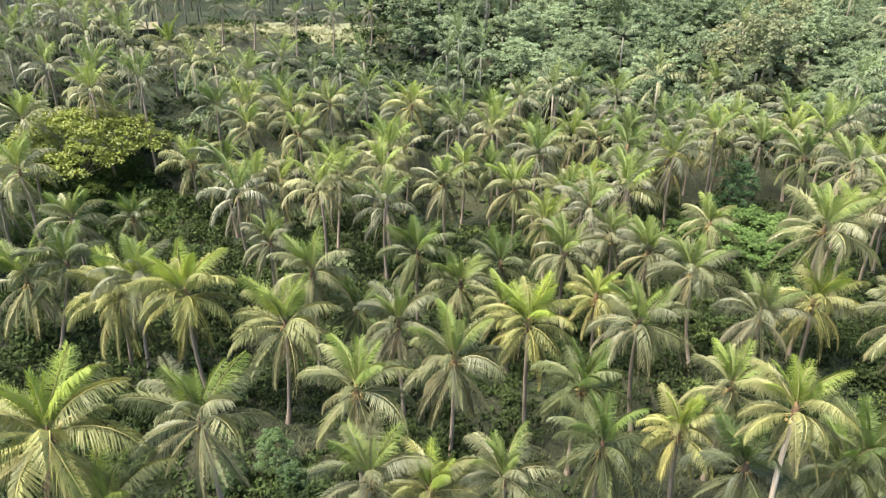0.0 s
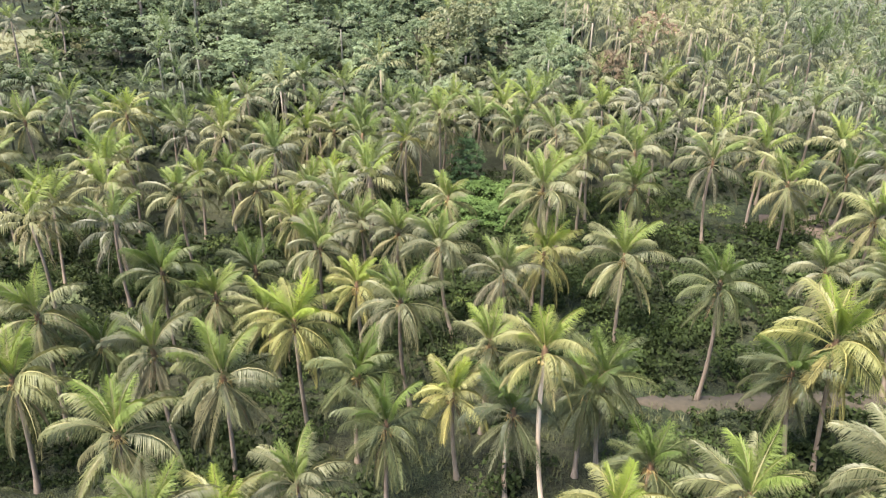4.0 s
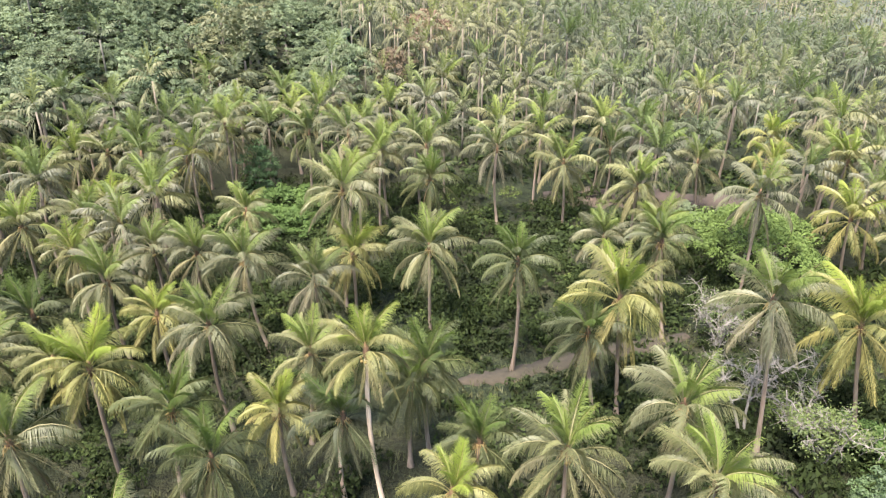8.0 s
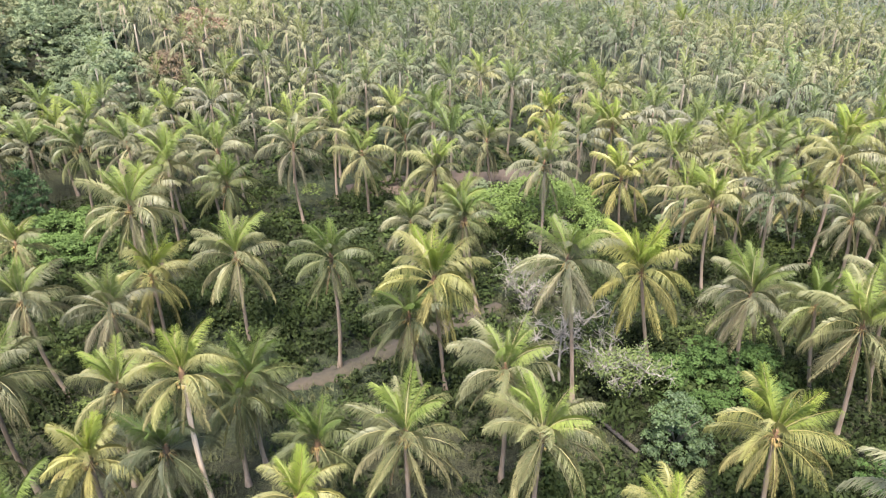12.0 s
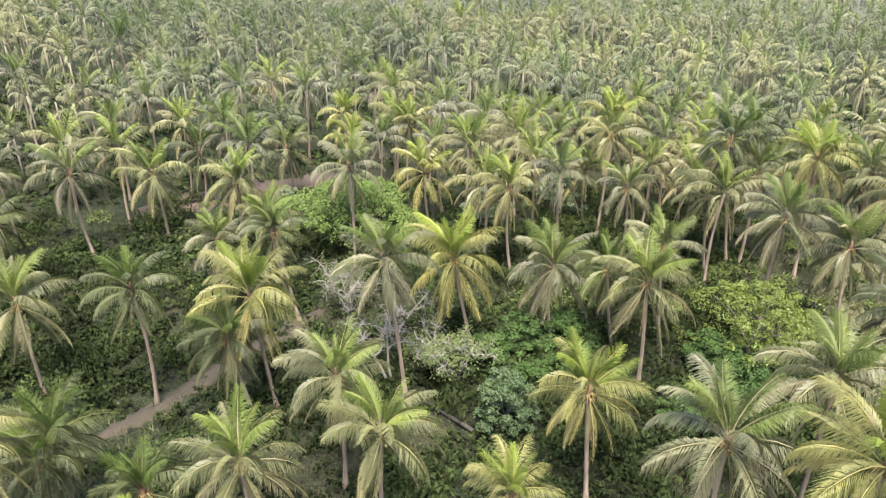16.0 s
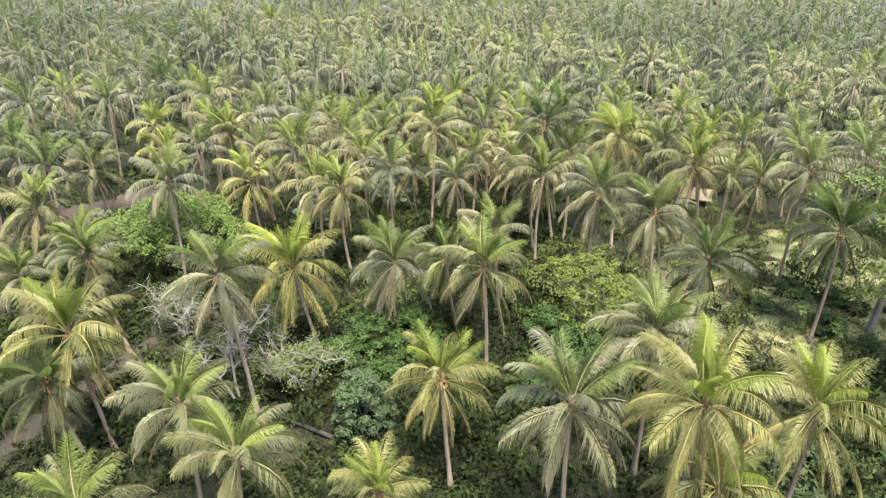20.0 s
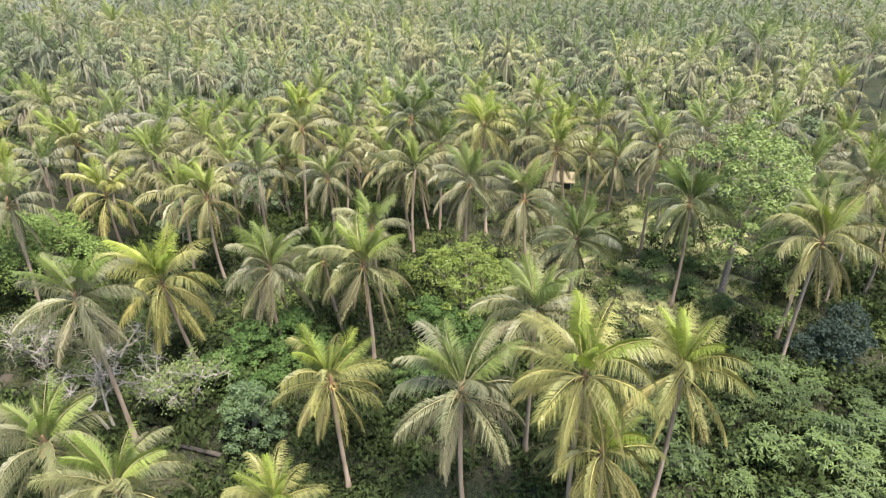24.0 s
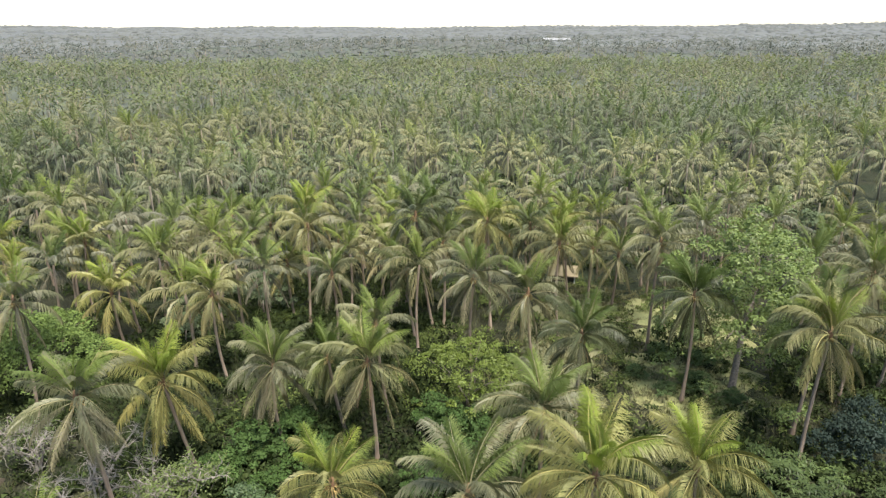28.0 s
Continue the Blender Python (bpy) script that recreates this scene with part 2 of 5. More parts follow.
# ---- ground: one sheet out to the horizon ----
radii = np.concatenate([[0.0], np.geomspace(6, 4600, 150)])
turns = np.linspace(0, 2 * math.pi, 241)[:-1]
gx = np.outer(radii, np.sin(turns)).ravel()
gy = np.outer(radii, np.cos(turns)).ravel()
bumps = 0.12 * np.sin(gx * 0.9 + 0.5 * gy) * np.cos(gy * 0.7 - 0.2 * gx)
gv = np.stack([gx, gy, land(gx, gy) + bumps], 1)
n_t = len(turns)
gi, gj = np.meshgrid(np.arange(len(radii) - 1), np.arange(n_t), indexing="ij")
gn = (gj + 1) % n_t
gf = np.stack([gi * n_t + gj, (gi + 1) * n_t + gj, (gi + 1) * n_t + gn, gi * n_t + gn], -1).reshape(-1, 4)
ground = tagged(new("ground", array_mesh("ground", gv, gf, SHADED_FLOOR)), "grassy plantation floor with bare brown earth patches", "ground", kind="structure")


def ground_patch(name, line, width, mat, label, category, seed, lift=0.17):
    """A strip of bare or grassy ground along a line, with a ragged edge, over the sheet."""
    rng = random.Random(seed)
    pts = []
    for (ax, ay), (bx, by) in zip(line, line[1:]):
        pts += [(ax + (bx - ax) * k / 6, ay + (by - ay) * k / 6) for k in range(6)]
    pts.append(line[-1])
    verts, faces = [], []
    for i, (px, py) in enumerate(pts):
        qx, qy = pts[min(i + 1, len(pts) - 1)]
        ox, oy = pts[max(i - 1, 0)]
        d = Vector((qx - ox, qy - oy)).normalized()
        end = min(i, len(pts) - 1 - i)
        w = width * (0.35 + 0.65 * min(1, end / 4)) * rng.uniform(0.65, 1.3)
        for s in (-1, -0.9, 0, 0.9, 1):
            vx, vy = px - d.y * s * w / 2, py + d.x * s * w / 2
            verts.append((vx, vy, float(land(vx, vy)) + (lift if abs(s) < 1 else -0.15)))
        if i:
            a = (i - 1) * 5
            faces += [(a + k, a + k + 1, a + k + 6, a + k + 5) for k in range(4)]
    return tagged(new(name, mesh_data(name, verts, faces, mat, True)), label, category, kind="structure")


# ---- coconut fronds ----
def frond_mesh(name, elev, droop, seed, mat, pairs=34, width=0.019, limp=0.5, length=0.225, stalk=True, simple=False):
    """A feather frond one unit long, springing from the origin towards +x at elev degrees and arching down by droop."""
    rng = random.Random(seed)
    steps = 12
    spine, ang, tang = [Vector((0, 0, 0))], [], []
    sway = rng.uniform(-0.16, 0.16)
    for i in range(steps):
        s = (i + 0.5) / steps
        a = radians(max(-86, elev - droop * s ** 1.35))
        y = sway * s
        t = Vector((math.cos(a), y * math.cos(a), math.sin(a))).normalized()
        tang.append(t)
        spine.append(spine[-1] + t / steps)
    tang.append(tang[-1])
    verts, faces, slots = [], [], []
    if stalk:
        tv, tf = tube(spine[::2], [0.011 * (1 - 0.82 * k / 6) for k in range(7)], 3)
        verts += tv
        faces += tf
        slots += [1] * len(tf)
    twist = rng.uniform(-0.5, 0.5)
    for side in (-1, 1):
        clump = [rng.uniform(-0.22, 0.22) for _ in range(pairs // 4 + 1)]
        for k in range(pairs):
            s = 0.17 + 0.83 * (k + rng.uniform(0.1, 0.9)) / pairs
            if rng.random() < 0.04:
                continue
            f = s * steps
            i = min(int(f), steps - 1)
            p = spine[i].lerp(spine[i + 1], f - i)
            t = tang[i]
            out = t.cross(Vector((0, 0, 1)))
            out = out.normalized() if out.length > 0.05 else Vector((0, 1, 0))
            out = Matrix.Rotation(twist * s, 3, t) @ out
            up = out.cross(t)
            grow = (0.35 + 0.65 * min(1, (s - 0.15) / 0.22)) * (1 - 0.55 * max(0, (s - 0.5) / 0.5) ** 1.4)
            ln = length * grow * rng.uniform(0.8, 1.12)
            fore = 0.55 + 0.85 * s + (0.75 if limp < 0.85 else 0.0) + rng.uniform(-0.14, 0.14) + clump[k // 4]
            f1 = 0.05 if limp > 0.65 else 0.1
            fray = Vector((rng.gauss(0, f1), rng.gauss(0, f1), rng.gauss(0, f1)))
            d1 = (out * side + t * fore + up * (0.34 - 0.2 * limp) + fray).normalized()
            hang = min(0.86, limp * rng.uniform(0.46, 0.72)) if limp > 0.5 else 0.12
            d2 = (d1 * (1 - hang) + Vector((0, 0, -1)) * hang + fray * 0.6).normalized()
            w = width * (0.75 + 0.4 * rng.random()) * (0.6 + 0.4 * grow)
            across = t.lerp(up * -side, 0.35).normalized() * w / 2
            p = p - up * 0.004
            m1 = p + d1 * ln * 0.34
            tip = m1 + d2 * ln * 0.72
            b = len(verts)
            if simple:
                along = t * w / 2
                verts += [p - along, p + along, tip]
                faces.append((b, b + 1, b + 2))
                slots.append(0)
                continue
            verts += [p, m1 + across, tip, m1 - across]
            faces += [(b, b + 1, b + 3), (b + 1, b + 2, b + 3)]
            slots += [0, 0]
    me = mesh_data(name, verts, faces, mat)
    me.materials.append(RACHIS)
    me.polygons.foreach_set("material_index", slots)
    return me


# age classes: elevation, droop, material, limpness of the leaflets
AGES = [(86, 14, SPEAR, 0.35, 0.23), (80, 32, SPEAR, 0.6, 0.28), (73, 50, SPEAR, 0.8, 0.3), (66, 68, FROND, 0.9, 0.305), (56, 80, FROND, 0.95, 0.31),
        (44, 90, FROND, 1.0, 0.315), (29, 90, FROND, 1.1, 0.315), (12, 82, FROND, 1.2, 0.3), (-8, 66, OLD_FROND, 1.25, 0.27), (-29, 44, OLD_FROND, 1.3, 0.25),
        (-49, 30, OLD_FROND, 1.3, 0.23), (-65, 18, OLD_FROND, 1.3, 0.21)]
FRONDS = {}
for detail, (pairs, width) in {"near": (92, 0.0142), "middle": (46, 0.025), "coarse": (30, 0.033)}.items():
    FRONDS[detail] = [[frond_mesh("frond", e, d, 10 * a + v, mat, int(pairs * 1.5) if a < 3 else pairs, width * (0.75 if a < 3 else 1.0), limp, lf, detail != "coarse") for v in range(3 if detail == "near" else 2)]
                      for a, (e, d, mat, limp, lf) in enumerate(AGES)]
DRY_FRONDS = [frond_mesh("dry_frond", -66, 18, 90 + v, DEAD, 22, 0.022, 0.9, 0.17) for v in range(2)]


def trunk_mesh(seed, sides=9, rings=14):
    rng = random.Random(seed)
    bend = rng.uniform(0.01, 0.03)
    turn = rng.uniform(0, 6.28)
    pts, rad = [], []
    for i in range(rings + 1):
        s = i / rings
        off = bend * math.sin(s * math.pi)
        pts.append((off * math.cos(turn), off * math.sin(turn), s))
        rad.append((0.155 + 0.13 * math.exp(-s * 16) - 0.035 * s) * (1.06 if i % 2 else 0.97))
    v, f = tube(pts, [1] * len(pts), sides)
    # the tube is built with unit radius and drawn in here, so that length can be scaled apart from thickness
    out = []
    for k, p in enumerate(v):
        c = Vector(pts[k // sides])
        r = rad[k // sides]
        a = 2 * math.pi * (k % sides) / sides
        out.append((c.x * 12 + r * math.cos(a), c.y * 12 + r * math.sin(a), c.z))
    return mesh_data("trunk", out, f, PALM_BARK, True)


TRUNKS = [trunk_mesh(s) for s in range(5)]


def lump_mesh(name, items, mat):
    """Small rounded lumps, each a squashed low sphere: (x, y, z, r)."""
    verts, faces = [], []
    for x, y, z, r in items:
        b = len(verts)
        verts.append((x, y, z + r * 1.2))
        for lat in (0.5, -0.5):
            for k in range(6):
                a = k * math.pi / 3 + lat
                verts.append((x + r * 0.87 * math.cos(a), y + r * 0.87 * math.sin(a), z + r * 1.2 * lat))
        verts.append((x, y, z - r * 1.2))
        for k in range(6):
            j = (k + 1) % 6
            faces += [(b, b + 1 + k, b + 1 + j), (b + 1 + k, b + 7 + k, b + 7 + j, b + 1 + j), (b + 7 + k, b + 13, b + 7 + j)]
    return mesh_data(name, verts, faces, mat, True)


NUT_MESH = lump_mesh("coconut", [(0, 0, 0, 0.125)], NUT)
SHAFT = mesh_data("crown_shaft", *tube([(0, 0, -0.7), (0, 0, -0.35), (0, 0, 0.05), (0, 0, 0.5), (0, 0, 0.9)], [0.13, 0.2, 0.26, 0.2, 0.05], 8), FIBRE, True)
fv, ff = [], []
for k in range(14):
    fa, fr = k * 2.4, 0.3 + 0.03 * (k % 5)
    tv, tf = tube([(0.15 * math.cos(fa), 0.15 * math.sin(fa), 0.1), (fr * math.cos(fa), fr * math.sin(fa), 0.12 - 0.02 * (k % 4)), ((fr + 0.28) * math.cos(fa + 0.2), (fr + 0.28) * math.sin(fa + 0.2), -0.45 - 0.05 * (k % 3))], [0.035, 0.03, 0.012], 4)
    ff += [tuple(len(fv) + i for i in q) for q in tf]
    fv += tv
FLOWER = mesh_data("flower_spray", fv, ff, BLOSSOM)
PALM_WORDS = {GREEN: "arching grey-green fronds", YELLOW: "yellow-green fronds", DEEP: "drooping dark fronds"}


def palm_label(h, lean, tint, dry, nuts):
    """What can be seen of a palm, in a few words."""
    size = "very tall" if h > 13.8 else "tall" if h > 10.5 else "short"
    tail = "and dry skirt" if dry > 1 else "and coconuts" if nuts else "and pale trunk"
    return f"{size} {'leaning ' if lean > 1.2 else ''}coconut palm with {PALM_WORDS[tint]} {tail}"


palm_spots = []


def palm(x, y, h, lx, ly, reach, tint, bark=1.0):
    """A coconut palm rooted at x, y, its crown h above the ground and off the root by lx, ly, fronds of that reach."""
    i = len(palm_spots)
    palm_spots.append((x, y))
    rng = random.Random(1000 + i)
    near = math.hypot(x, y) < 92
    z = float(land(x, y)) - 0.1
    dry = rng.choice((0, 1, 2, 2, 3, 4)) if near else 0
    words = palm_label(h, math.hypot(lx, ly), tint, dry, near and i % 2)
    root = thing("coconut_palm", pose(x, y, z), words, "palm tree", "coconut palms of the plantation")
    stem = Vector((lx, ly, h))
    q = stem.to_track_quat("Z", "Y").to_matrix().to_4x4()
    part("trunk", TRUNKS[i % 5], root, q @ Matrix.Diagonal((1.25, 1.25, stem.length, 1)), color=(*[rng.uniform(0.8, 1.15) * bark] * 3, 1))
    hub = Matrix.Translation(stem)
    part("crown_shaft", SHAFT, root, hub)
    if near:
        if rng.random() < 0.6:
            part("flower_spray", FLOWER, root, hub @ pose(0, 0, -0.1, 0, 0, rng.uniform(0, 360)), "drooping orange-yellow flower spray")
        for k in range(rng.randint(5, 9)):
            a, r, v = rng.uniform(0, 6.28), rng.uniform(0.3, 0.5), rng.uniform(0.8, 1.2)
            part("coconut", NUT_MESH, root, hub @ pose(r * math.cos(a), r * math.sin(a), rng.uniform(-0.7, -0.15), rng.uniform(-30, 30), 0, 0) @ Matrix.Diagonal((v, v, v, 1)))
    count = rng.randint(27, 31) if near else rng.randint(20, 23)
    turn = rng.uniform(0, 360)
    skew = rng.uniform(-0.6, 0.6)
    if tint is DEEP:
        skew += 0.9
    ages = FRONDS["near" if math.hypot(x, y) < 76 else "middle"]
    length = reach * 1.1
    wind = rng.uniform(-4, 4)
    pale = rng.uniform(0.86, 1.14)
    for k in range(count):
        age = min(11, max(0, round(((k + 0.3) / count) ** 1.12 * 11.6 + skew * (k / count) + rng.uniform(-0.4, 0.4))))
        me = rng.choice(ages[age])
        s = length * rng.uniform(0.9, 1.08) * (0.66 if age == 0 else 0.84 if age == 1 else 0.96 if age == 2 else 1.0)
        m = hub @ pose(0, 0, 0.25 - 0.05 * age, wind, 0, turn + k * 137.5 + rng.uniform(-20, 20)) @ pose(0, 0, 0, rng.uniform(-20, 20), rng.uniform(-9, 9), 0)
        shade = pale * rng.uniform(0.9, 1.1)
        part("frond", me, root, m @ Matrix.Diagonal((s, s, s, 1)), color=(tint[0] * shade, tint[1] * shade, tint[2], 1))
    if near:
        for k in range(dry):
            s = length * rng.uniform(0.6, 0.9)
            part("dry_frond", DRY_FRONDS[k % 2], root, hub @ pose(0, 0, -0.25, 0, 0, rng.uniform(0, 360)) @ Matrix.Diagonal((s, s, s, 1)), "dry brown hanging frond")
    return root


# ---- broad-leaved trees and shrubs ----
def leaf_cloud(rng, centres, sizes, per, leaf, flat=0.5, sprig=False):
    """Leaves as folded quads in clumps: arrays of verts and faces."""
    n = len(centres) * per
    c = np.repeat(np.asarray(centres, float), per, 0)
    r = np.repeat(np.asarray(sizes, float), per)[:, None]
    u = rng.normal(size=(n, 3))
    u /= np.linalg.norm(u, axis=1)[:, None] + 1e-9
    u[:, 2] = np.abs(u[:, 2]) * 1.1 - 0.35
    p = c + u * r * rng.uniform(0.55, 1.05, (n, 1)) * np.array([1, 1, 0.75])
    nrm = u * (1 - flat) + np.array([0, 0, 1.0]) * flat + rng.normal(size=(n, 3)) * 0.35
    nrm /= np.linalg.norm(nrm, axis=1)[:, None] + 1e-9
    a = np.cross(nrm, rng.normal(size=(n, 3)))
    a /= np.linalg.norm(a, axis=1)[:, None] + 1e-9
    b = np.cross(nrm, a)
    ln = leaf * rng.uniform(0.6, 1.3, (n, 1))
    a, b = a * ln, b * ln * 0.55
    if sprig:
        v = np.stack([p - a * 0.7 + b, p - a * 0.7 - b, p + a - nrm * ln * 0.3], 1).reshape(-1, 3)
        return v, np.arange(n * 3).reshape(-1, 3)
    v = np.stack([p - a, p + b * 0.9 - nrm * ln * 0.12, p + a - nrm * ln * 0.25, p - b * 0.9 - nrm * ln * 0.12], 1).reshape(-1, 3)
    return v, np.arange(n * 4).reshape(-1, 4)


def tree_parts(seed, h, rx, rz, clumps, per, leaf, mat, bark, deep=0.3, puff=(0.17, 0.3), sprig=False):
    """Meshes for a broad-leaved tree: trunk, limbs and a crown of leaf clumps, crown centred at h - rz * 0.6."""
    rng = np.random.default_rng(seed)
    pr = random.Random(seed)
    mid = h - rz * 0.8
    centres, sizes = [], []
    for k in range(clumps):
        a = k * 2.39996 + pr.uniform(-0.4, 0.4)
        q = math.sqrt((k + 0.5) / clumps)
        rad = rx * q * pr.uniform(0.82, 1.1) * (1 + 0.22 * math.sin(3 * a + seed) + 0.12 * math.sin(5 * a))
        top = math.sqrt(max(0.0, 1 - (0.96 * q) ** 2)) * rz
        zz = mid + top * pr.uniform(0.75, 1.05) - (pr.uniform(0, 1.2) * rz if pr.random() < deep else 0) - 0.25 * rz * q
        centres.append((rad * math.cos(a), rad * math.sin(a), zz))
        sizes.append(rx * pr.uniform(*puff))
    v, f = leaf_cloud(rng, centres, sizes, per, leaf, 0.5, sprig)
    crown = array_mesh("crown", v, f, mat)
    fork = mid - rz * 0.55
    base_r = 0.017 * h + 0.07
    wob = [pr.uniform(-0.25, 0.25) for _ in range(6)]
    trunk = mesh_data("trunk", *tube([(wob[0] * s * 2, wob[1] * s * 2, fork * s) for s in (0, 0.06, 0.3, 0.65, 1)],
                                     [base_r * 1.5, base_r * 1.1, base_r, base_r * 0.85, base_r * 0.7], 8), bark, True)
    limbs = []
    for k in range(6):
        c = Vector(centres[(k * clumps // 6 + clumps // 12) % clumps])
        s0 = Vector((wob[0] * 2, wob[1] * 2, fork * pr.uniform(0.8, 1.0)))
        mids = [s0, s0.lerp(c, 0.35) + Vector((0, 0, 0.12 * rz)), s0.lerp(c, 0.7) + Vector((pr.uniform(-0.3, 0.3), pr.uniform(-0.3, 0.3), 0.05 * rz)), c]
        limbs.append(mesh_data("limb", *tube(mids, [base_r * 0.5, base_r * 0.34, base_r * 0.2, 0.02], 6), bark, True))
    return trunk, limbs, crown


def tree(meshes, x, y, turn, scale, label, group="", color=(1, 1, 1, 1), name="broadleaf_tree", limbs=True):
    trunk, limb_list, crown = meshes
    root = thing(name, pose(x, y, float(land(x, y)) - 0.1, 0, 0, turn) @ Matrix.Diagonal((*scale, 1)), label, "tree", group)
    part("trunk", trunk, root)
    if limbs:
        for me in limb_list:
            part("limb", me, root)
    part("crown", crown, root, color=color)
    return root


# ---- the palms of the plantation, nearest first ----
palm(31.7, 5.9, 8.4, 0.9, -0.6, 3.6, YELLOW)
palm(21.9, 25.4, 8.3, -0.7, 0.3, 3.6, YELLOW)
palm(-2.2, 33.1, 8.5, 0.2, 0.4, 3.6, YELLOW)
palm(-6.4, 33.9, 9.5, 0.4, -0.4, 4.3, GREEN)
palm(2.9, 34.3, 8.4, 0.0, 0.6, 3.9, GREEN)
palm(35.4, -7.7, 14.0, -0.4, 0.7, 5.0, GREEN)
palm(28.5, 22.4, 10.3, -0.3, -0.1, 4.4, GREEN)
palm(-21.2, 29.0, 10.2, 0.0, 0.3, 4.4, YELLOW)
palm(33.5, -14.7, 15.6, -0.1, 0.1, 5.3, YELLOW)
palm(33.2, 14.6, 10.3, 0.3, -0.0, 4.4, GREEN)
palm(33.9, -16.4, 8.7, -0.3, -0.2, 4.7, YELLOW)
palm(-24.1, 29.5, 15.9, 0.7, 0.1, 5.4, YELLOW)
palm(25.8, 27.6, 8.3, 0.0, 0.7, 3.6, DEEP)
palm(-16.3, 34.7, 13.2, -0.6, -0.1, 4.9, GREEN)
palm(9.7, 38.4, 8.5, 0.2, -0.2, 4.1, DEEP)
palm(21.0, 33.7, 15.2, -0.7, 0.5, 3.6, YELLOW, 2.3)
palm(-7.4, 38.5, 12.3, -0.1, 0.6, 4.5, GREEN)
palm(18.8, 35.9, 8.5, 0.5, 0.5, 4.0, DEEP)
palm(41.5, 0.8, 10.9, -0.0, 0.8, 4.4, YELLOW)
palm(37.5, 19.8, 11.4, -0.5, -0.2, 4.5, GREEN)
palm(35.2, -21.9, 13.3, 0.7, -1.0, 4.8, YELLOW)
palm(16.2, 39.8, 8.5, -0.4, 0.2, 3.6, YELLOW)
palm(25.5, 36.6, 8.5, 0.3, -0.0, 3.6, DEEP)
palm(-1.1, 45.0, 10.9, 0.4, 0.0, 4.8, GREEN)
palm(8.9, 44.5, 8.8, 0.5, -0.0, 4.2, DEEP)
palm(43.7, -14.4, 14.2, -0.4, 0.1, 5.0, GREEN)
palm(27.7, 36.8, 9.2, -0.2, 0.3, 4.2, DEEP)
palm(20.3, 44.3, 9.3, 0.6, -0.1, 4.1, GREEN)
palm(5.6, 49.4, 11.7, -0.2, 0.0, 4.4, YELLOW)
palm(-5.3, 50.1, 10.7, -0.4, 0.8, 4.4, GREEN)
palm(15.4, 49.7, 11.6, -0.7, 0.2, 4.7, GREEN)
palm(42.1, 30.5, 9.7, -0.9, 1.2, 4.3, DEEP)
palm(-16.3, 50.4, 10.5, 0.7, 0.2, 5.1, GREEN)
palm(44.2, 29.7, 12.8, -0.6, 0.9, 5.3, YELLOW)
palm(50.2, 19.2, 14.9, -0.6, 1.4, 4.8, GREEN)
palm(-23.3, 51.0, 13.2, -0.8, -0.1, 4.8, YELLOW)
palm(-14.4, 55.7, 12.9, 0.3, 0.1, 4.5, GREEN)
palm(-10.7, 57.0, 8.4, 0.5, 0.1, 3.6, DEEP)
palm(4.5, 58.2, 8.4, -0.6, -0.4, 3.6, GREEN)
palm(58.4, -2.4, 11.6, 0.0, 0.6, 5.4, GREEN)
palm(41.8, 41.3, 12.6, -0.0, 0.0, 4.0, DEEP)
palm(57.6, 14.0, 11.9, -0.6, 2.3, 5.4, YELLOW)
palm(13.5, 59.7, 8.5, -0.4, 0.1, 3.6, YELLOW)
palm(-0.9, 62.1, 8.5, 0.5, 0.2, 4.1, GREEN)
palm(58.4, -23.0, 12.5, 0.1, -0.0, 4.7, DEEP)
palm(62.9, 6.9, 9.5, -0.1, 0.5, 5.1, GREEN)
palm(28.8, 56.6, 8.5, -0.7, 0.3, 4.5, GREEN)
palm(64.0, 0.5, 9.6, -0.0, 1.5, 4.2, DEEP)
palm(-4.9, 64.0, 11.1, -0.0, 0.0, 4.4, DEEP)
palm(-31.7, 55.9, 11.8, 0.8, 0.4, 4.6, GREEN)
palm(23.6, 59.8, 11.2, -1.3, 0.5, 4.4, GREEN)
palm(38.9, 51.4, 11.1, -0.1, 0.0, 4.9, GREEN)
palm(66.1, -4.3, 11.7, 0.1, 1.2, 4.2, GREEN)
palm(-34.1, 57.1, 9.3, 0.4, 0.2, 5.4, YELLOW)
palm(50.7, -43.0, 14.9, -0.4, -0.5, 5.4, YELLOW)
palm(11.2, 65.8, 10.4, -0.5, 0.1, 4.3, GREEN)
palm(3.2, 67.0, 8.5, 0.7, -0.1, 4.0, DEEP)
palm(34.5, 59.8, 8.5, -0.1, 0.0, 4.8, YELLOW)
palm(59.2, 35.4, 11.6, -0.8, 1.4, 3.7, DEEP)
palm(34.6, 62.1, 15.1, 0.5, 0.2, 5.2, GREEN)
palm(20.9, 69.6, 8.9, -0.4, -0.1, 4.3, GREEN)
palm(56.2, -46.2, 14.0, -0.6, -0.7, 5.2, DEEP)
palm(64.4, -37.9, 13.4, -0.1, -0.1, 5.0, DEEP)
palm(-43.9, 60.8, 10.0, 2.4, 1.6, 5.1, DEEP)
palm(-22.6, 71.5, 8.5, -0.2, 0.5, 3.8, GREEN)
palm(59.9, 46.0, 8.4, 0.5, -0.3, 4.1, GREEN)
palm(64.6, 40.0, 10.4, -0.6, 0.9, 4.0, GREEN)
palm(73.8, -15.1, 13.2, 0.7, -0.3, 4.9, GREEN)
palm(-46.2, 61.0, 8.5, 0.6, 0.4, 5.4, GREEN)
palm(17.6, 75.3, 8.4, -0.2, -0.2, 4.2, GREEN)
palm(76.7, 14.3, 12.2, -0.1, 0.8, 4.5, YELLOW)
palm(10.0, 77.3, 8.9, -0.1, 0.6, 4.2, YELLOW)
palm(75.2, -23.3, 10.2, 0.3, 0.9, 5.4, GREEN)
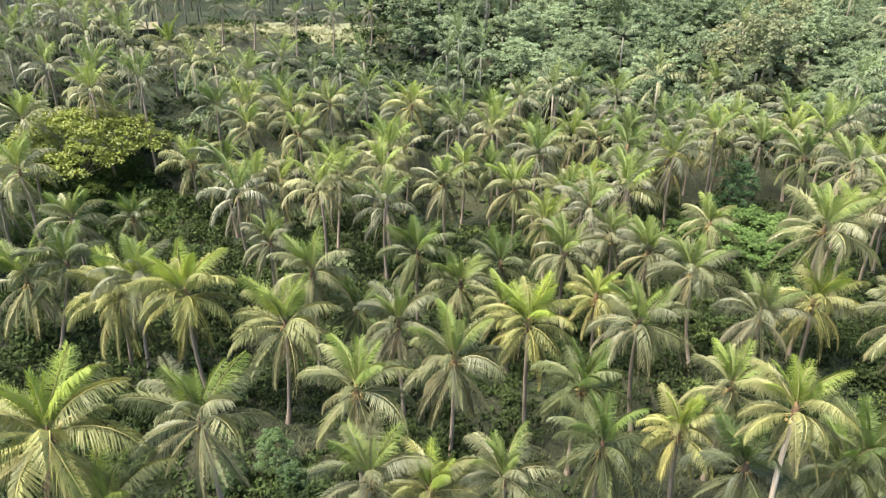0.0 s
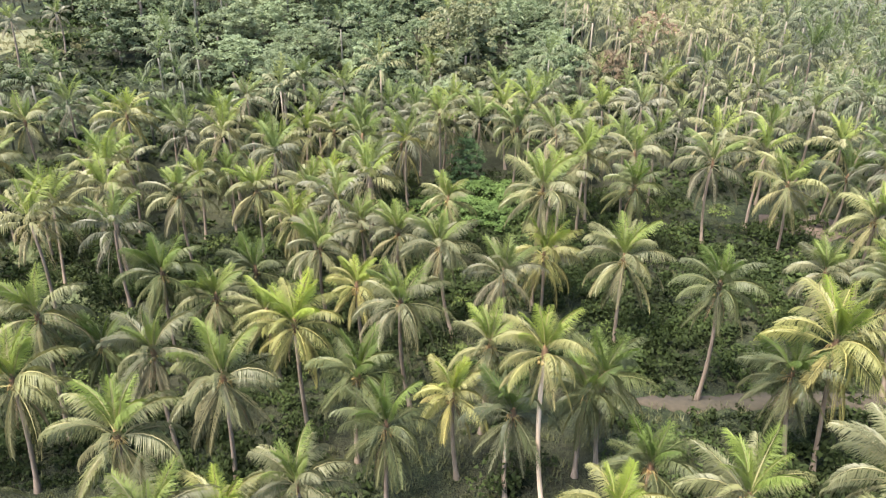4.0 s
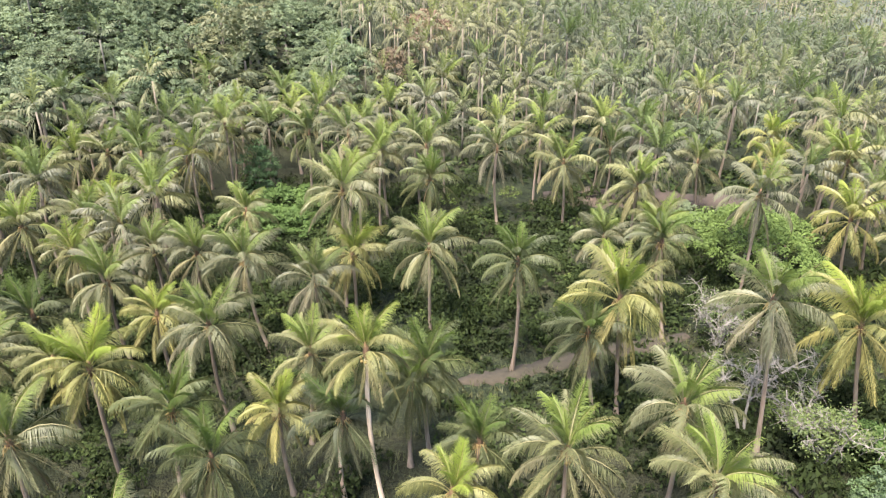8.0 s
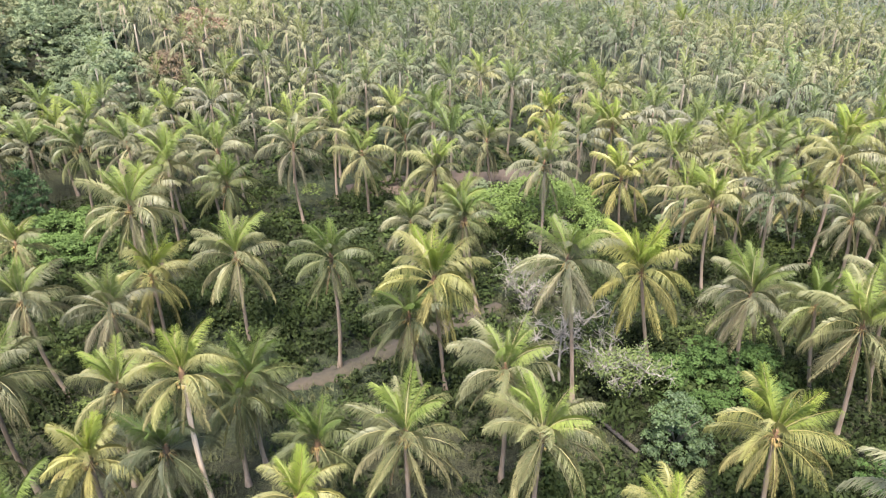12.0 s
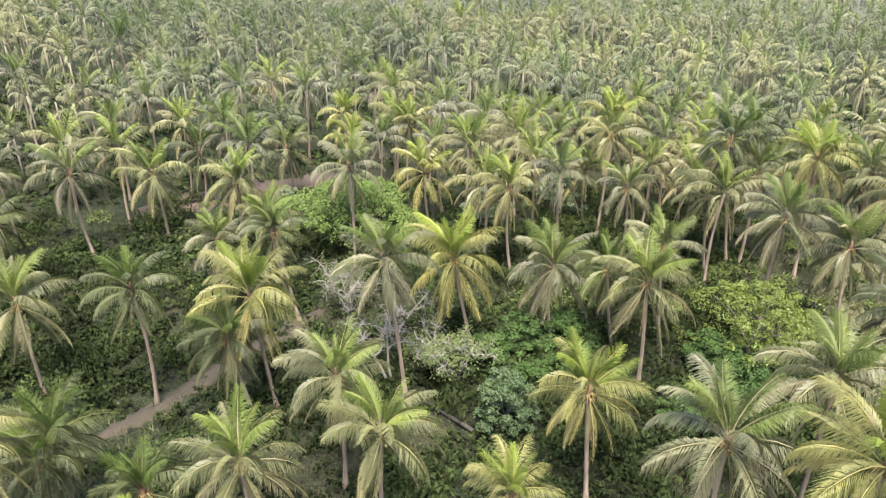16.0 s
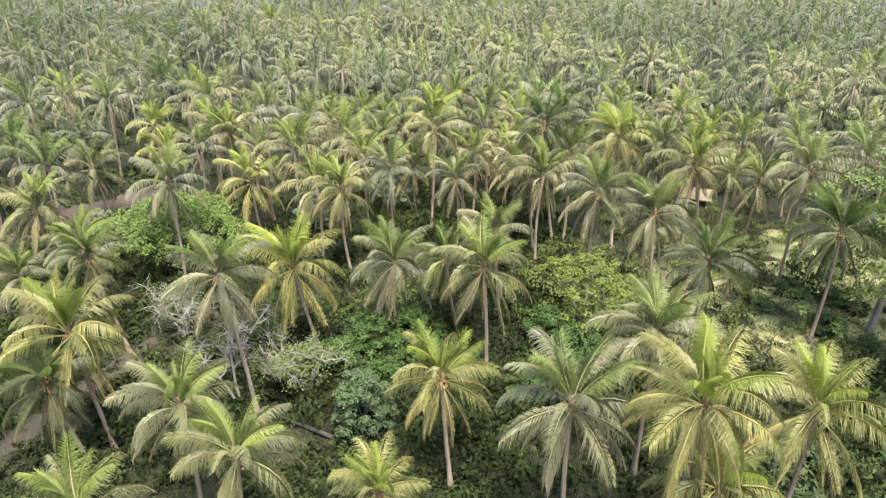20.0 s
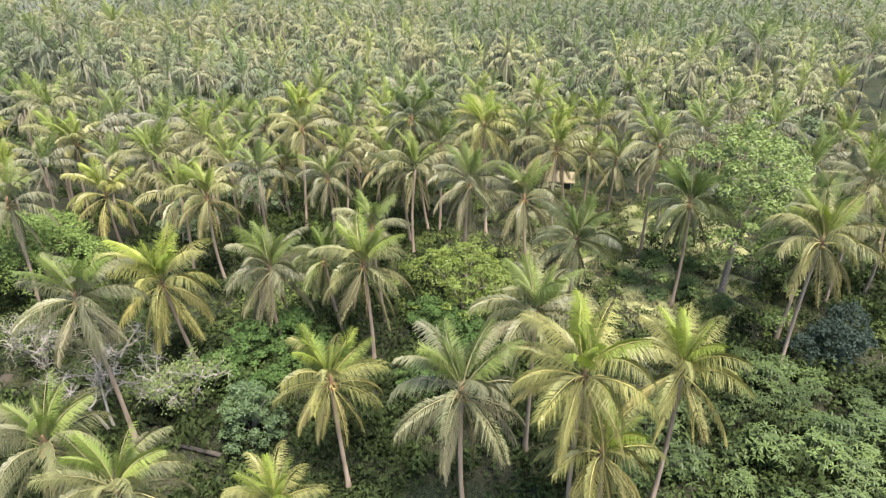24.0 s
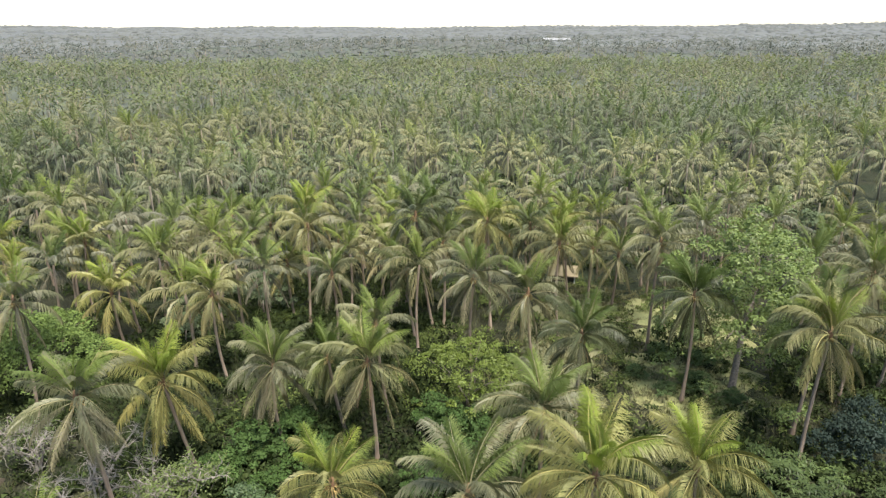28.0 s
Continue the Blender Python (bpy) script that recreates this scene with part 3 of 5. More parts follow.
palm(72.6, 34.4, 14.2, 0.3, 0.1, 4.9, GREEN)
palm(60.7, -55.1, 16.0, -0.6, -0.7, 5.4, GREEN)
palm(83.3, 1.4, 11.3, -0.0, -0.0, 4.4, GREEN)
palm(31.1, 79.7, 8.5, -0.9, -1.1, 4.1, GREEN)
palm(50.6, 67.3, 11.5, 0.4, -0.0, 4.5, DEEP)
palm(-45.5, 70.9, 11.2, -0.2, 0.8, 4.5, GREEN)
palm(6.3, 85.7, 10.6, 0.1, -0.5, 4.5, GREEN)
palm(13.4, 84.9, 10.0, -0.3, -0.1, 4.4, GREEN)
palm(85.5, -9.5, 10.5, 0.1, 1.1, 4.6, DEEP)
palm(-2.6, 86.5, 10.5, -0.4, -0.0, 4.6, GREEN)
palm(71.9, 49.8, 11.3, -0.9, -0.4, 4.6, GREEN)
palm(77.2, -39.6, 15.3, -0.2, -0.4, 4.9, GREEN)
palm(82.2, -29.0, 14.0, 0.3, 0.5, 5.0, YELLOW)
palm(88.9, -12.4, 17.0, 0.3, 2.2, 4.8, DEEP)
palm(-42.5, 79.0, 8.4, -0.0, 0.3, 3.6, DEEP)
palm(87.5, -20.5, 15.8, 0.5, 0.5, 5.1, YELLOW)
palm(89.2, -14.0, 12.8, 0.0, 0.0, 4.7, GREEN)
palm(-53.6, 76.1, 15.5, 0.2, -0.1, 5.2, GREEN)
palm(92.8, 5.1, 14.8, 0.6, -0.6, 5.0, YELLOW)
palm(89.0, 29.4, 8.5, -0.2, 0.7, 5.4, YELLOW)
palm(16.9, 94.0, 8.4, 0.5, -1.3, 4.1, YELLOW)
palm(57.6, 76.0, 12.5, -0.6, 0.1, 4.8, GREEN)
palm(47.4, 82.8, 14.5, 0.9, 0.2, 5.0, GREEN)
palm(-26.8, 92.4, 8.5, 0.1, 0.0, 5.1, YELLOW)
palm(-0.7, 96.2, 9.6, 0.5, 0.0, 4.2, GREEN)
palm(91.8, -27.1, 13.5, 0.7, -0.3, 4.8, DEEP)
palm(-20.1, 94.4, 10.4, 0.5, 0.1, 4.6, GREEN)
palm(66.3, 70.5, 11.9, -0.3, 0.3, 5.4, GREEN)
palm(3.7, 95.9, 9.4, -0.0, 1.0, 4.2, DEEP)
palm(96.7, 7.5, 8.5, -0.0, 0.5, 4.2, YELLOW)
palm(95.2, -18.2, 10.7, 0.2, 0.2, 4.4, GREEN)
palm(73.5, 63.7, 10.0, -0.4, 0.4, 5.4, GREEN)
palm(-33.8, 91.7, 11.2, -0.1, -0.0, 5.4, DEEP)
palm(53.8, 81.9, 12.8, -0.7, 0.1, 4.6, GREEN)
palm(23.2, 96.0, 13.0, -0.1, -0.5, 4.7, DEEP)
palm(91.7, -36.8, 9.8, -0.3, -0.0, 4.3, GREEN)
palm(93.8, -32.2, 12.9, 0.0, 0.4, 4.8, YELLOW)
palm(96.0, -25.7, 10.9, 0.3, 0.5, 4.5, DEEP)
palm(44.7, 89.8, 13.5, 0.5, -0.7, 4.7, DEEP)
palm(100.1, 0.2, 10.1, 0.2, 0.2, 4.4, GREEN)
palm(92.2, -40.7, 8.5, -0.2, -0.5, 4.9, GREEN)
palm(100.3, 5.1, 15.4, 0.4, 0.0, 5.2, YELLOW)
palm(-9.6, 101.5, 10.6, 0.2, 0.0, 4.9, GREEN)
palm(35.9, 97.5, 14.4, -0.3, -0.8, 4.9, GREEN)
palm(96.6, -35.2, 11.8, 0.8, -0.1, 4.6, GREEN)
palm(-14.7, 103.5, 10.6, 0.3, 0.0, 4.5, DEEP)
palm(94.4, -47.4, 12.1, -0.4, 0.7, 4.5, GREEN)
palm(20.0, 102.7, 11.3, 0.5, 0.6, 4.5, GREEN)
palm(31.6, 100.7, 8.5, -0.9, 0.3, 5.4, YELLOW)
palm(104.8, -14.2, 14.1, -0.1, -0.4, 5.0, DEEP)
palm(-41.2, 97.4, 8.5, -0.2, -0.1, 5.4, GREEN)
palm(96.9, 44.8, 10.2, -0.6, 0.0, 4.4, YELLOW)
palm(-25.8, 102.6, 11.7, -0.3, 0.6, 4.6, GREEN)
palm(104.8, 19.1, 10.3, 0.8, -0.5, 4.4, GREEN)
palm(100.1, 36.7, 12.0, 0.8, -0.1, 4.6, YELLOW)
palm(93.4, 53.7, 8.5, -0.5, 0.8, 5.4, GREEN)
palm(-33.5, 102.3, 12.8, -0.4, 0.5, 4.6, GREEN)
palm(86.4, 66.5, 8.5, 0.2, -0.2, 5.4, DEEP)
palm(108.9, 11.2, 10.9, -0.1, -0.1, 4.3, GREEN)
palm(10.4, 109.6, 9.2, -0.2, 0.5, 4.3, DEEP)
palm(103.5, 40.4, 12.3, 0.1, -0.5, 4.6, GREEN)
palm(109.1, 17.1, 12.4, 0.7, 0.1, 4.8, GREEN)
palm(110.6, 13.3, 11.5, 0.1, 0.6, 4.6, GREEN)
palm(-9.2, 111.6, 13.3, 0.1, -0.1, 4.8, YELLOW)
palm(91.7, 64.5, 13.1, 0.0, -0.2, 4.8, DEEP)
palm(-39.8, 106.3, 13.9, 0.4, -0.7, 4.8, DEEP)
palm(83.2, 78.3, 12.7, -0.7, -0.4, 4.7, GREEN)
palm(103.8, 49.2, 12.0, -0.7, -0.2, 4.7, YELLOW)
palm(-22.0, 111.9, 13.0, -0.7, 0.2, 4.7, GREEN)
palm(-64.5, 94.7, 14.3, 0.4, 0.3, 4.9, GREEN)
palm(8.7, 114.1, 13.4, 0.2, 0.5, 4.7, GREEN)
# ---- tracks, clearings and pasture ----
ground_patch("footpath", [(36.2, 43.2), (38.6, 41.9), (41, 40.9), (46.7, 39.2), (52, 38), (56, 35.5), (62, 34)], 2.3, DIRT, "bare brown footpath between the palms", "path", 3)
ground_patch("clearing", [(64, -20), (70, -24), (77, -26.5), (88, -33), (99, -41)], 12.0, PASTURE, "sunlit dry grass clearing under the palms", "clearing", 5)
ground_patch("grass_glade", [(60, -36), (68, -41), (77, -46), (88, -50), (97, -58)], 16.0, GLADE, "open rough grass beside the dry clearing", "clearing", 11, 0.14)
ground_patch("pasture", [(-64, 172), (-54, 174), (-42, 173), (-30, 170), (-21, 165)], 15.0, PASTURE, "pale dry pasture on the hillside", "pasture", 7)
ground_patch("pasture", [(-76, 149), (-70, 150), (-64, 150)], 9.0, PASTURE, "small pale pasture beside the palms", "pasture", 8)
ground_patch("bare_slope", [(80, 74), (87, 68), (95, 61), (100, 55), (106, 48)], 9.0, RED_EARTH, "bare reddish earth slope under palms", "ground", 9)
ground_patch("grass_glade", [(-26, 103), (-22, 98), (-17, 88), (-13, 80)], 6.0, ROUGH_GRASS, "open grassy glade between the palms", "clearing", 10)


def crown_mesh(seed, ages, count, name="crown", low=0):
    """A whole palm crown of unit fronds joined into one mesh."""
    rng = random.Random(seed)
    verts, faces, slots, mats = [], [], [], []
    for k in range(count):
        age = min(11, max(0, round(low + ((k + 0.3) / count) ** 1.2 * (11.6 - low) + rng.uniform(-0.4, 0.4))))
        me = rng.choice(ages[age])
        s = rng.uniform(0.88, 1.08) * (0.8 if age == 0 else 1)
        m = pose(0, 0, 0.05 - 0.01 * age, 0, 0, k * 137.5 + rng.uniform(-9, 9)) @ pose(0, 0, 0, rng.uniform(-14, 14), 0, 0) @ Matrix.Diagonal((s, s, s, 1))
        b = len(verts)
        verts += [m @ v.co for v in me.vertices]
        for p in me.polygons:
            mat = me.materials[p.material_index]
            if mat not in mats:
                mats.append(mat)
            faces.append(tuple(b + i for i in p.vertices))
            slots.append(mats.index(mat))
    out = mesh_data(name, verts, faces, mats[0])
    for mat in mats[1:]:
        out.materials.append(mat)
    out.polygons.foreach_set("material_index", slots)
    return out


CROWNS = [crown_mesh(300 + k, FRONDS["coarse"], 21) for k in range(6)]
LOW = [[frond_mesh("low_frond", e, d, 500 + a, HAZED_SPEAR if a < 2 else HAZED_FROND, 14, 0.052, limp, 0.29, False, False)] for a, (e, d, mat, limp, lf) in enumerate(AGES)]
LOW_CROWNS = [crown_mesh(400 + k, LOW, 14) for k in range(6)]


def far_palm(x, y, h, lx, ly, reach, tint):
    """A palm past the near rows: trunk and one crown."""
    i = len(palm_spots)
    palm_spots.append((x, y))
    rng = random.Random(1000 + i)
    root = thing("coconut_palm", pose(x, y, float(land(x, y)) - 0.1), palm_label(h, math.hypot(lx, ly), tint, 0, False), "palm tree", "coconut palms of the plantation")
    stem = Vector((lx, ly, h))
    q = stem.to_track_quat("Z", "Y").to_matrix().to_4x4()
    part("trunk", TRUNKS[i % 5], root, q @ Matrix.Diagonal((1.25, 1.25, stem.length, 1)), color=(*[rng.uniform(0.8, 1.15)] * 3, 1))
    s = reach * 1.1
    v = rng.uniform(0.88, 1.12)
    # Blue raised by 1.3: haze over the farther crowns is put into their tint.
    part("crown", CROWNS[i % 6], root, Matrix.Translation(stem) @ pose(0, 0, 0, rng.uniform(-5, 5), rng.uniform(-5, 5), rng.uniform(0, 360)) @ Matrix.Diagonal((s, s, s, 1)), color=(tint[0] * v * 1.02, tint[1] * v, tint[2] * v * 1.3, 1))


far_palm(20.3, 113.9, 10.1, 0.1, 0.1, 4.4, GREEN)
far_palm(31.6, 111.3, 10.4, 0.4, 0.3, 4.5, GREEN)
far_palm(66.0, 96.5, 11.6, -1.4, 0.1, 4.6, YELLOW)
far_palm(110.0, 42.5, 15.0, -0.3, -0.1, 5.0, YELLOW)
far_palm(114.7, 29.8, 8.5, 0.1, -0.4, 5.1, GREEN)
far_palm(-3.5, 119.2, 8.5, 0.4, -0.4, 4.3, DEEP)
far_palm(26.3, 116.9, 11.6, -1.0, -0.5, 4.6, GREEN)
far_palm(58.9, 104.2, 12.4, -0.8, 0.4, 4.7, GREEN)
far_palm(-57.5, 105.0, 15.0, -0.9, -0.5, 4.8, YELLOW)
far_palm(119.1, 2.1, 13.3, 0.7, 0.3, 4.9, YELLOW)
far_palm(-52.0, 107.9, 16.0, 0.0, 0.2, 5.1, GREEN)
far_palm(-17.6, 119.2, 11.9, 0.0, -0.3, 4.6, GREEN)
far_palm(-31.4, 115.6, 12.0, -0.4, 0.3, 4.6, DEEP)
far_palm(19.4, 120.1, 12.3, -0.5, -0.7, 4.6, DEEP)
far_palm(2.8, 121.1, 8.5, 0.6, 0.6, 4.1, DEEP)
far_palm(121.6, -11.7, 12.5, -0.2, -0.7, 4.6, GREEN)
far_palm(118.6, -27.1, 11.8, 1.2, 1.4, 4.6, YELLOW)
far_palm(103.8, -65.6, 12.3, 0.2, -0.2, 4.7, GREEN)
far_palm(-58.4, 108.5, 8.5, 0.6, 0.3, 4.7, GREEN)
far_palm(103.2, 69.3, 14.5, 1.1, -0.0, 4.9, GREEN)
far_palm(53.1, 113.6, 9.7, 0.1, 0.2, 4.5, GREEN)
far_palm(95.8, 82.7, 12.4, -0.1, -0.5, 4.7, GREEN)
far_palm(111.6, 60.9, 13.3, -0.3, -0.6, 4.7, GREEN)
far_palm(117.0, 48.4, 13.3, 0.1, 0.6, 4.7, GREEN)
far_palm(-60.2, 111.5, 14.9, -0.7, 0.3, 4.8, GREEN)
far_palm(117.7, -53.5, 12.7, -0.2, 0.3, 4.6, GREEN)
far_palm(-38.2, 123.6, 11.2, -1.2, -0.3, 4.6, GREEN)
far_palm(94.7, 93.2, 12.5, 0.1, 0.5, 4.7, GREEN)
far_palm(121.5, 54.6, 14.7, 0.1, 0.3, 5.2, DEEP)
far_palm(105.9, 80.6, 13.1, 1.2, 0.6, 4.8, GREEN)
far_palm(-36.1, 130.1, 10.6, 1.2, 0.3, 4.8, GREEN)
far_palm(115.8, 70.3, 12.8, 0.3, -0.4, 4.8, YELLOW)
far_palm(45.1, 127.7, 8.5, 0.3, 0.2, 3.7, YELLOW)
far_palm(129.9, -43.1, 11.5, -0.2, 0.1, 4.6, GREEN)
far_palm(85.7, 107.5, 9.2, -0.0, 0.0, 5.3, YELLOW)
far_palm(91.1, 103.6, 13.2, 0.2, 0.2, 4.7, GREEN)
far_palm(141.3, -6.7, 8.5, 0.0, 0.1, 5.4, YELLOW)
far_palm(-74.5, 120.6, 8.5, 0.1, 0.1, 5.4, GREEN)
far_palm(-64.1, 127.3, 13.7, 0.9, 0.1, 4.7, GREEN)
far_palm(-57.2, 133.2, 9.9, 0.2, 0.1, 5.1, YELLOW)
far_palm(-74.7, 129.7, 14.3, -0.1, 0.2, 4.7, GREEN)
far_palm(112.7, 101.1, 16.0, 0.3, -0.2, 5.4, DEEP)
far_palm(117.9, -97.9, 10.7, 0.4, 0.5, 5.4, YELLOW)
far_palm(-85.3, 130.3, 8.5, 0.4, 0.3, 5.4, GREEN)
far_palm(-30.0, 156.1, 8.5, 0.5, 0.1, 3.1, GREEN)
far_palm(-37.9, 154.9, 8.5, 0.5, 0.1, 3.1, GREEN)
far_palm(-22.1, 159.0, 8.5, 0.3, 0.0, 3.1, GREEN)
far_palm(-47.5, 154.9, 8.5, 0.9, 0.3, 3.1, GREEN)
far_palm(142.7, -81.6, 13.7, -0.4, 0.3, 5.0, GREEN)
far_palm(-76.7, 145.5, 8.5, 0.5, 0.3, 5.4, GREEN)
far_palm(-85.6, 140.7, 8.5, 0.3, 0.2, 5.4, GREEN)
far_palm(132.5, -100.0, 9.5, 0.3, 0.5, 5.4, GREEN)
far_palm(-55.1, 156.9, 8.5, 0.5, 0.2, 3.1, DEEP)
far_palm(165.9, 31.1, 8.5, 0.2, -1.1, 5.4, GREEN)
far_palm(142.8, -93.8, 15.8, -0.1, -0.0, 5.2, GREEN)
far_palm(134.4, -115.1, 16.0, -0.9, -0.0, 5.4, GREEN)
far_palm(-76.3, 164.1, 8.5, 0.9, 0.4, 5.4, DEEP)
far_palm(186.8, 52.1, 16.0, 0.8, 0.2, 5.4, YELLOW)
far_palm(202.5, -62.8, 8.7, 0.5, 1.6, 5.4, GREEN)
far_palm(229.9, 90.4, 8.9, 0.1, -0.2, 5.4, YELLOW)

# ---- single broad-leaved trees ----
SPREADING = tree_parts(21, 8.5, 9.5, 3.4, 190, 90, 0.18, LEAF, BARK, 0.2, (0.09, 0.16))
tree(SPREADING, 79, 38, 20, (1, 1, 1), "wide low rain tree with a dense bright green crown", color=(0.92, 1.04, 0.5, 1))
LIME = tree_parts(22, 11.2, 12.0, 6.6, 300, 84, 0.24, LIME_LEAF, BARK, 0.14, (0.08, 0.14))
tree(LIME, -61.5, 103.5, 60, (1, 1, 1), "wide spreading tree with a yellow-green layered crown")
MANGO = tree_parts(23, 7.6, 6.4, 4.6, 130, 84, 0.15, LIME_LEAF, BARK, 0.5, (0.09, 0.19))
tree(MANGO, 67.5, -13.4, 0, (1, 1, 1), "rounded tree with dense yellow-green leaf tufts", color=(0.85, 0.98, 1.25, 1))
TALL = tree_parts(24, 20.5, 8.8, 9.6, 210, 100, 0.2, BLUE_LEAF, BARK, 0.8, (0.11, 0.19))
tree(TALL, 66.3, -45.4, 0, (1, 1, 1), "tall loose-crowned tree with pale green leaves", color=(0.86, 0.98, 0.52, 1))
SMALL = tree_parts(25, 7.0, 2.5, 3.6, 90, 80, 0.12, BLUE_LEAF, BARK, 0.75, (0.16, 0.28))
tree(SMALL, 47.2, 8.8, 0, (1, 1, 1), "small tree with feathery grey-green leaves", name="small_tree", color=(0.72, 0.86, 0.72, 1))
VINE = tree_parts(26, 9.6, 3.3, 6.0, 90, 70, 0.17, LEAF, BARK, 0.75)
tree(VINE, 40.7, 98.6, 0, (1, 1, 1), "dark tree wrapped in dense climbing vines", color=(0.5, 0.7, 0.52, 1))


SHRUBS = [tree_parts(27 + k, h, rx, rz, 60, 70, 0.15, LEAF, BARK, 0.7, (0.18, 0.32)) for k, (h, rx, rz) in enumerate(((4.6, 2.8, 3.2), (3.4, 3.0, 2.5)))]
for x, y, k, s in ((60.0, 9.6, 0, 1.0), (57.4, 12.6, 1, 1.0), (62.8, 5.6, 1, 1.1), (63.5, -9.0, 0, 0.9), (61.0, -12.0, 1, 1.0), (58.6, 3.2, 1, 0.9), (54.5, 8.0, 1, 0.8), (52.5, -6.5, 0, 0.8), (56.0, -10.0, 1, 0.9)):
    tree(SHRUBS[k], x, y, x * 31, (s, s, s), "bushy shrub with broad fresh green leaves", "leafy shrubs below the palms", (0.44, 0.62, 0.3, 1), "leafy_shrub", False)
tree(SHRUBS[1], 51.8, -49.6, 0, (1.25, 1.25, 1.2), "dark bluish shrub beside leaning palm trunks", color=(0.17, 0.22, 0.3, 1), name="leafy_shrub", limbs=False)
tree(SHRUBS[1], 54.6, -52.6, 90, (1.0, 1.0, 1.3), "dark bluish shrub beside leaning palm trunks", color=(0.17, 0.22, 0.3, 1), name="leafy_shrub", limbs=False)
for x, y, s in ((67.0, -41.0, 0.7), (72.5, -44.0, 0.6), (66.5, -37.0, 0.5), (76.0, -40.5, 0.55), (71.0, -35.0, 0.5), (79.0, -47.0, 0.6), (63.0, -43.5, 0.6)):
    tree(SHRUBS[1], x, y, x * 17, (s, s, s * 0.9), "low rounded scrub in the grass clearing", "scrub in the clearing", (0.62, 0.74, 0.5, 1), "leafy_shrub", False)

for x, y, k, s in ((41.3, 93.4, 1, 1.5), (43.6, 88.6, 0, 1.0), (36.8, 89.4, 1, 1.4), (39.6, 86.6, 1, 1.2), (46.0, 92.4, 1, 1.3), (34.0, 92.6, 1, 1.2)):
    tree(SHRUBS[k], x, y, x * 23, (s, s, s * 0.85), "creeper-covered mound of bright green leaves", "creeper mounds", (0.68, 0.86, 0.44, 1), "creeper_mound", False)
for x, y, s in ((-15.8, 44.0, 0.62), (-18.6, 41.6, 0.55), (-13.6, 41.2, 0.5)):
    tree(SMALL, x, y, x * 41, (s, s, s), "feathery dark green shrub between palm trunks", "feathery shrubs", (0.42, 0.58, 0.36, 1), "feathery_shrub", False)


def bare_tree(x, y, h, spread, seed, label, stems=3, leaves=0):
    """A bleached, mostly leafless tree: crooked stems from one root, forking limbs, fine twigs."""
    rng = random.Random(seed)
    root = thing("bare_tree", pose(x, y, float(land(x, y)) - 0.1), label, "dead tree")
    tips = []

    def crooked(p, d, length, n, kink):
        pts = [p]
        for _ in range(n):
            d = (d + Vector((rng.gauss(0, kink), rng.gauss(0, kink), rng.gauss(0, kink * 0.6)))).normalized()
            pts.append(pts[-1] + d * length / n)
        return pts, d

    for q in range(stems):
        a = q * 6.283 / stems + rng.uniform(-0.5, 0.5)
        start = Vector((0.15 * math.cos(a), 0.15 * math.sin(a), 0))
        pts, d = crooked(start, Vector((0.22 * math.cos(a), 0.22 * math.sin(a), 1)), h * rng.uniform(0.68, 0.86), 6, 0.09)
        r = 0.075 + 0.01 * h
        part("trunk", mesh_data("trunk", *tube(pts, [r, r * 0.85, r * 0.75, r * 0.65, r * 0.55, r * 0.45, r * 0.3], 7), PALE_BARK, True), root)
        for k in range(5):
            b = a + k * 2.4 + rng.uniform(-0.5, 0.5)
            at = pts[rng.randint(2, 6)]
            lp, ld = crooked(at, Vector((math.cos(b), math.sin(b), rng.uniform(0.05, 0.9))), spread * rng.uniform(0.45, 0.9), 5, 0.28)
            limb = part("limb", mesh_data("limb", *tube(lp, [r * 0.5, r * 0.42, r * 0.34, r * 0.26, r * 0.18, r * 0.1], 5), PALE_BARK, True), root)
            tv, tf = [], []
            for _ in range(18):
                i = rng.randint(1, 4)
                p = lp[i].lerp(lp[i + 1], rng.random())
                tp, _ = crooked(p, Vector((rng.uniform(-1, 1), rng.uniform(-1, 1), rng.uniform(-0.4, 0.8))), spread * rng.uniform(0.18, 0.4), 3, 0.35)
                v2, f2 = tube(tp, [0.03, 0.023, 0.016, 0.008], 4)
                tf += [tuple(len(tv) + j for j in f) for f in f2]
                tv += v2
                tips.append(tp[-1])
            part("twig_spray", mesh_data("twig_spray", tv, tf, PALE_BARK), limb)
    if leaves:
        v, f = leaf_cloud(np.random.default_rng(seed), tips, [0.55] * len(tips), leaves, 0.13)
        part("foliage", array_mesh("foliage", v, f, BLUE_LEAF), root, color=(0.95, 1.0, 0.62, 1))


bare_tree(62.4, 30.6, 6.6, 4.8, 31, "bleached shrub tree with dense white twigs and few leaves", 4, 3)
bare_tree(57.6, 23.2, 8.6, 4.2, 35, "leaning dead tree with grey crooked branches", 2)
bare_tree(51.2, 21.2, 10.0, 3.8, 32, "dead tree with bleached grey forking branches", 2)
bare_tree(54.6, 18.2, 8.0, 3.8, 34, "slender dying tree with grey branches and few leaves", 3, 4)
bare_tree(52.8, 15.0, 7.0, 3.6, 33, "half-dead tree with white branches and sparse leaves", 4, 9)

hut = thing("open_shed", pose(103.5, -36.7, 0, 0, 0, 70), "small open field shed with white posts and thatched roof", "shed")
WHITE = earth("weathered_white_paint", (0.5, 0.5, 0.46), (0.72, 0.72, 0.68), 5.0)
THATCH = earth("dry_thatch", (0.12, 0.10, 0.06), (0.22, 0.19, 0.12), 6.0)
PLANK = earth("dark_planks", (0.03, 0.027, 0.02), (0.06, 0.052, 0.04), 4.0)


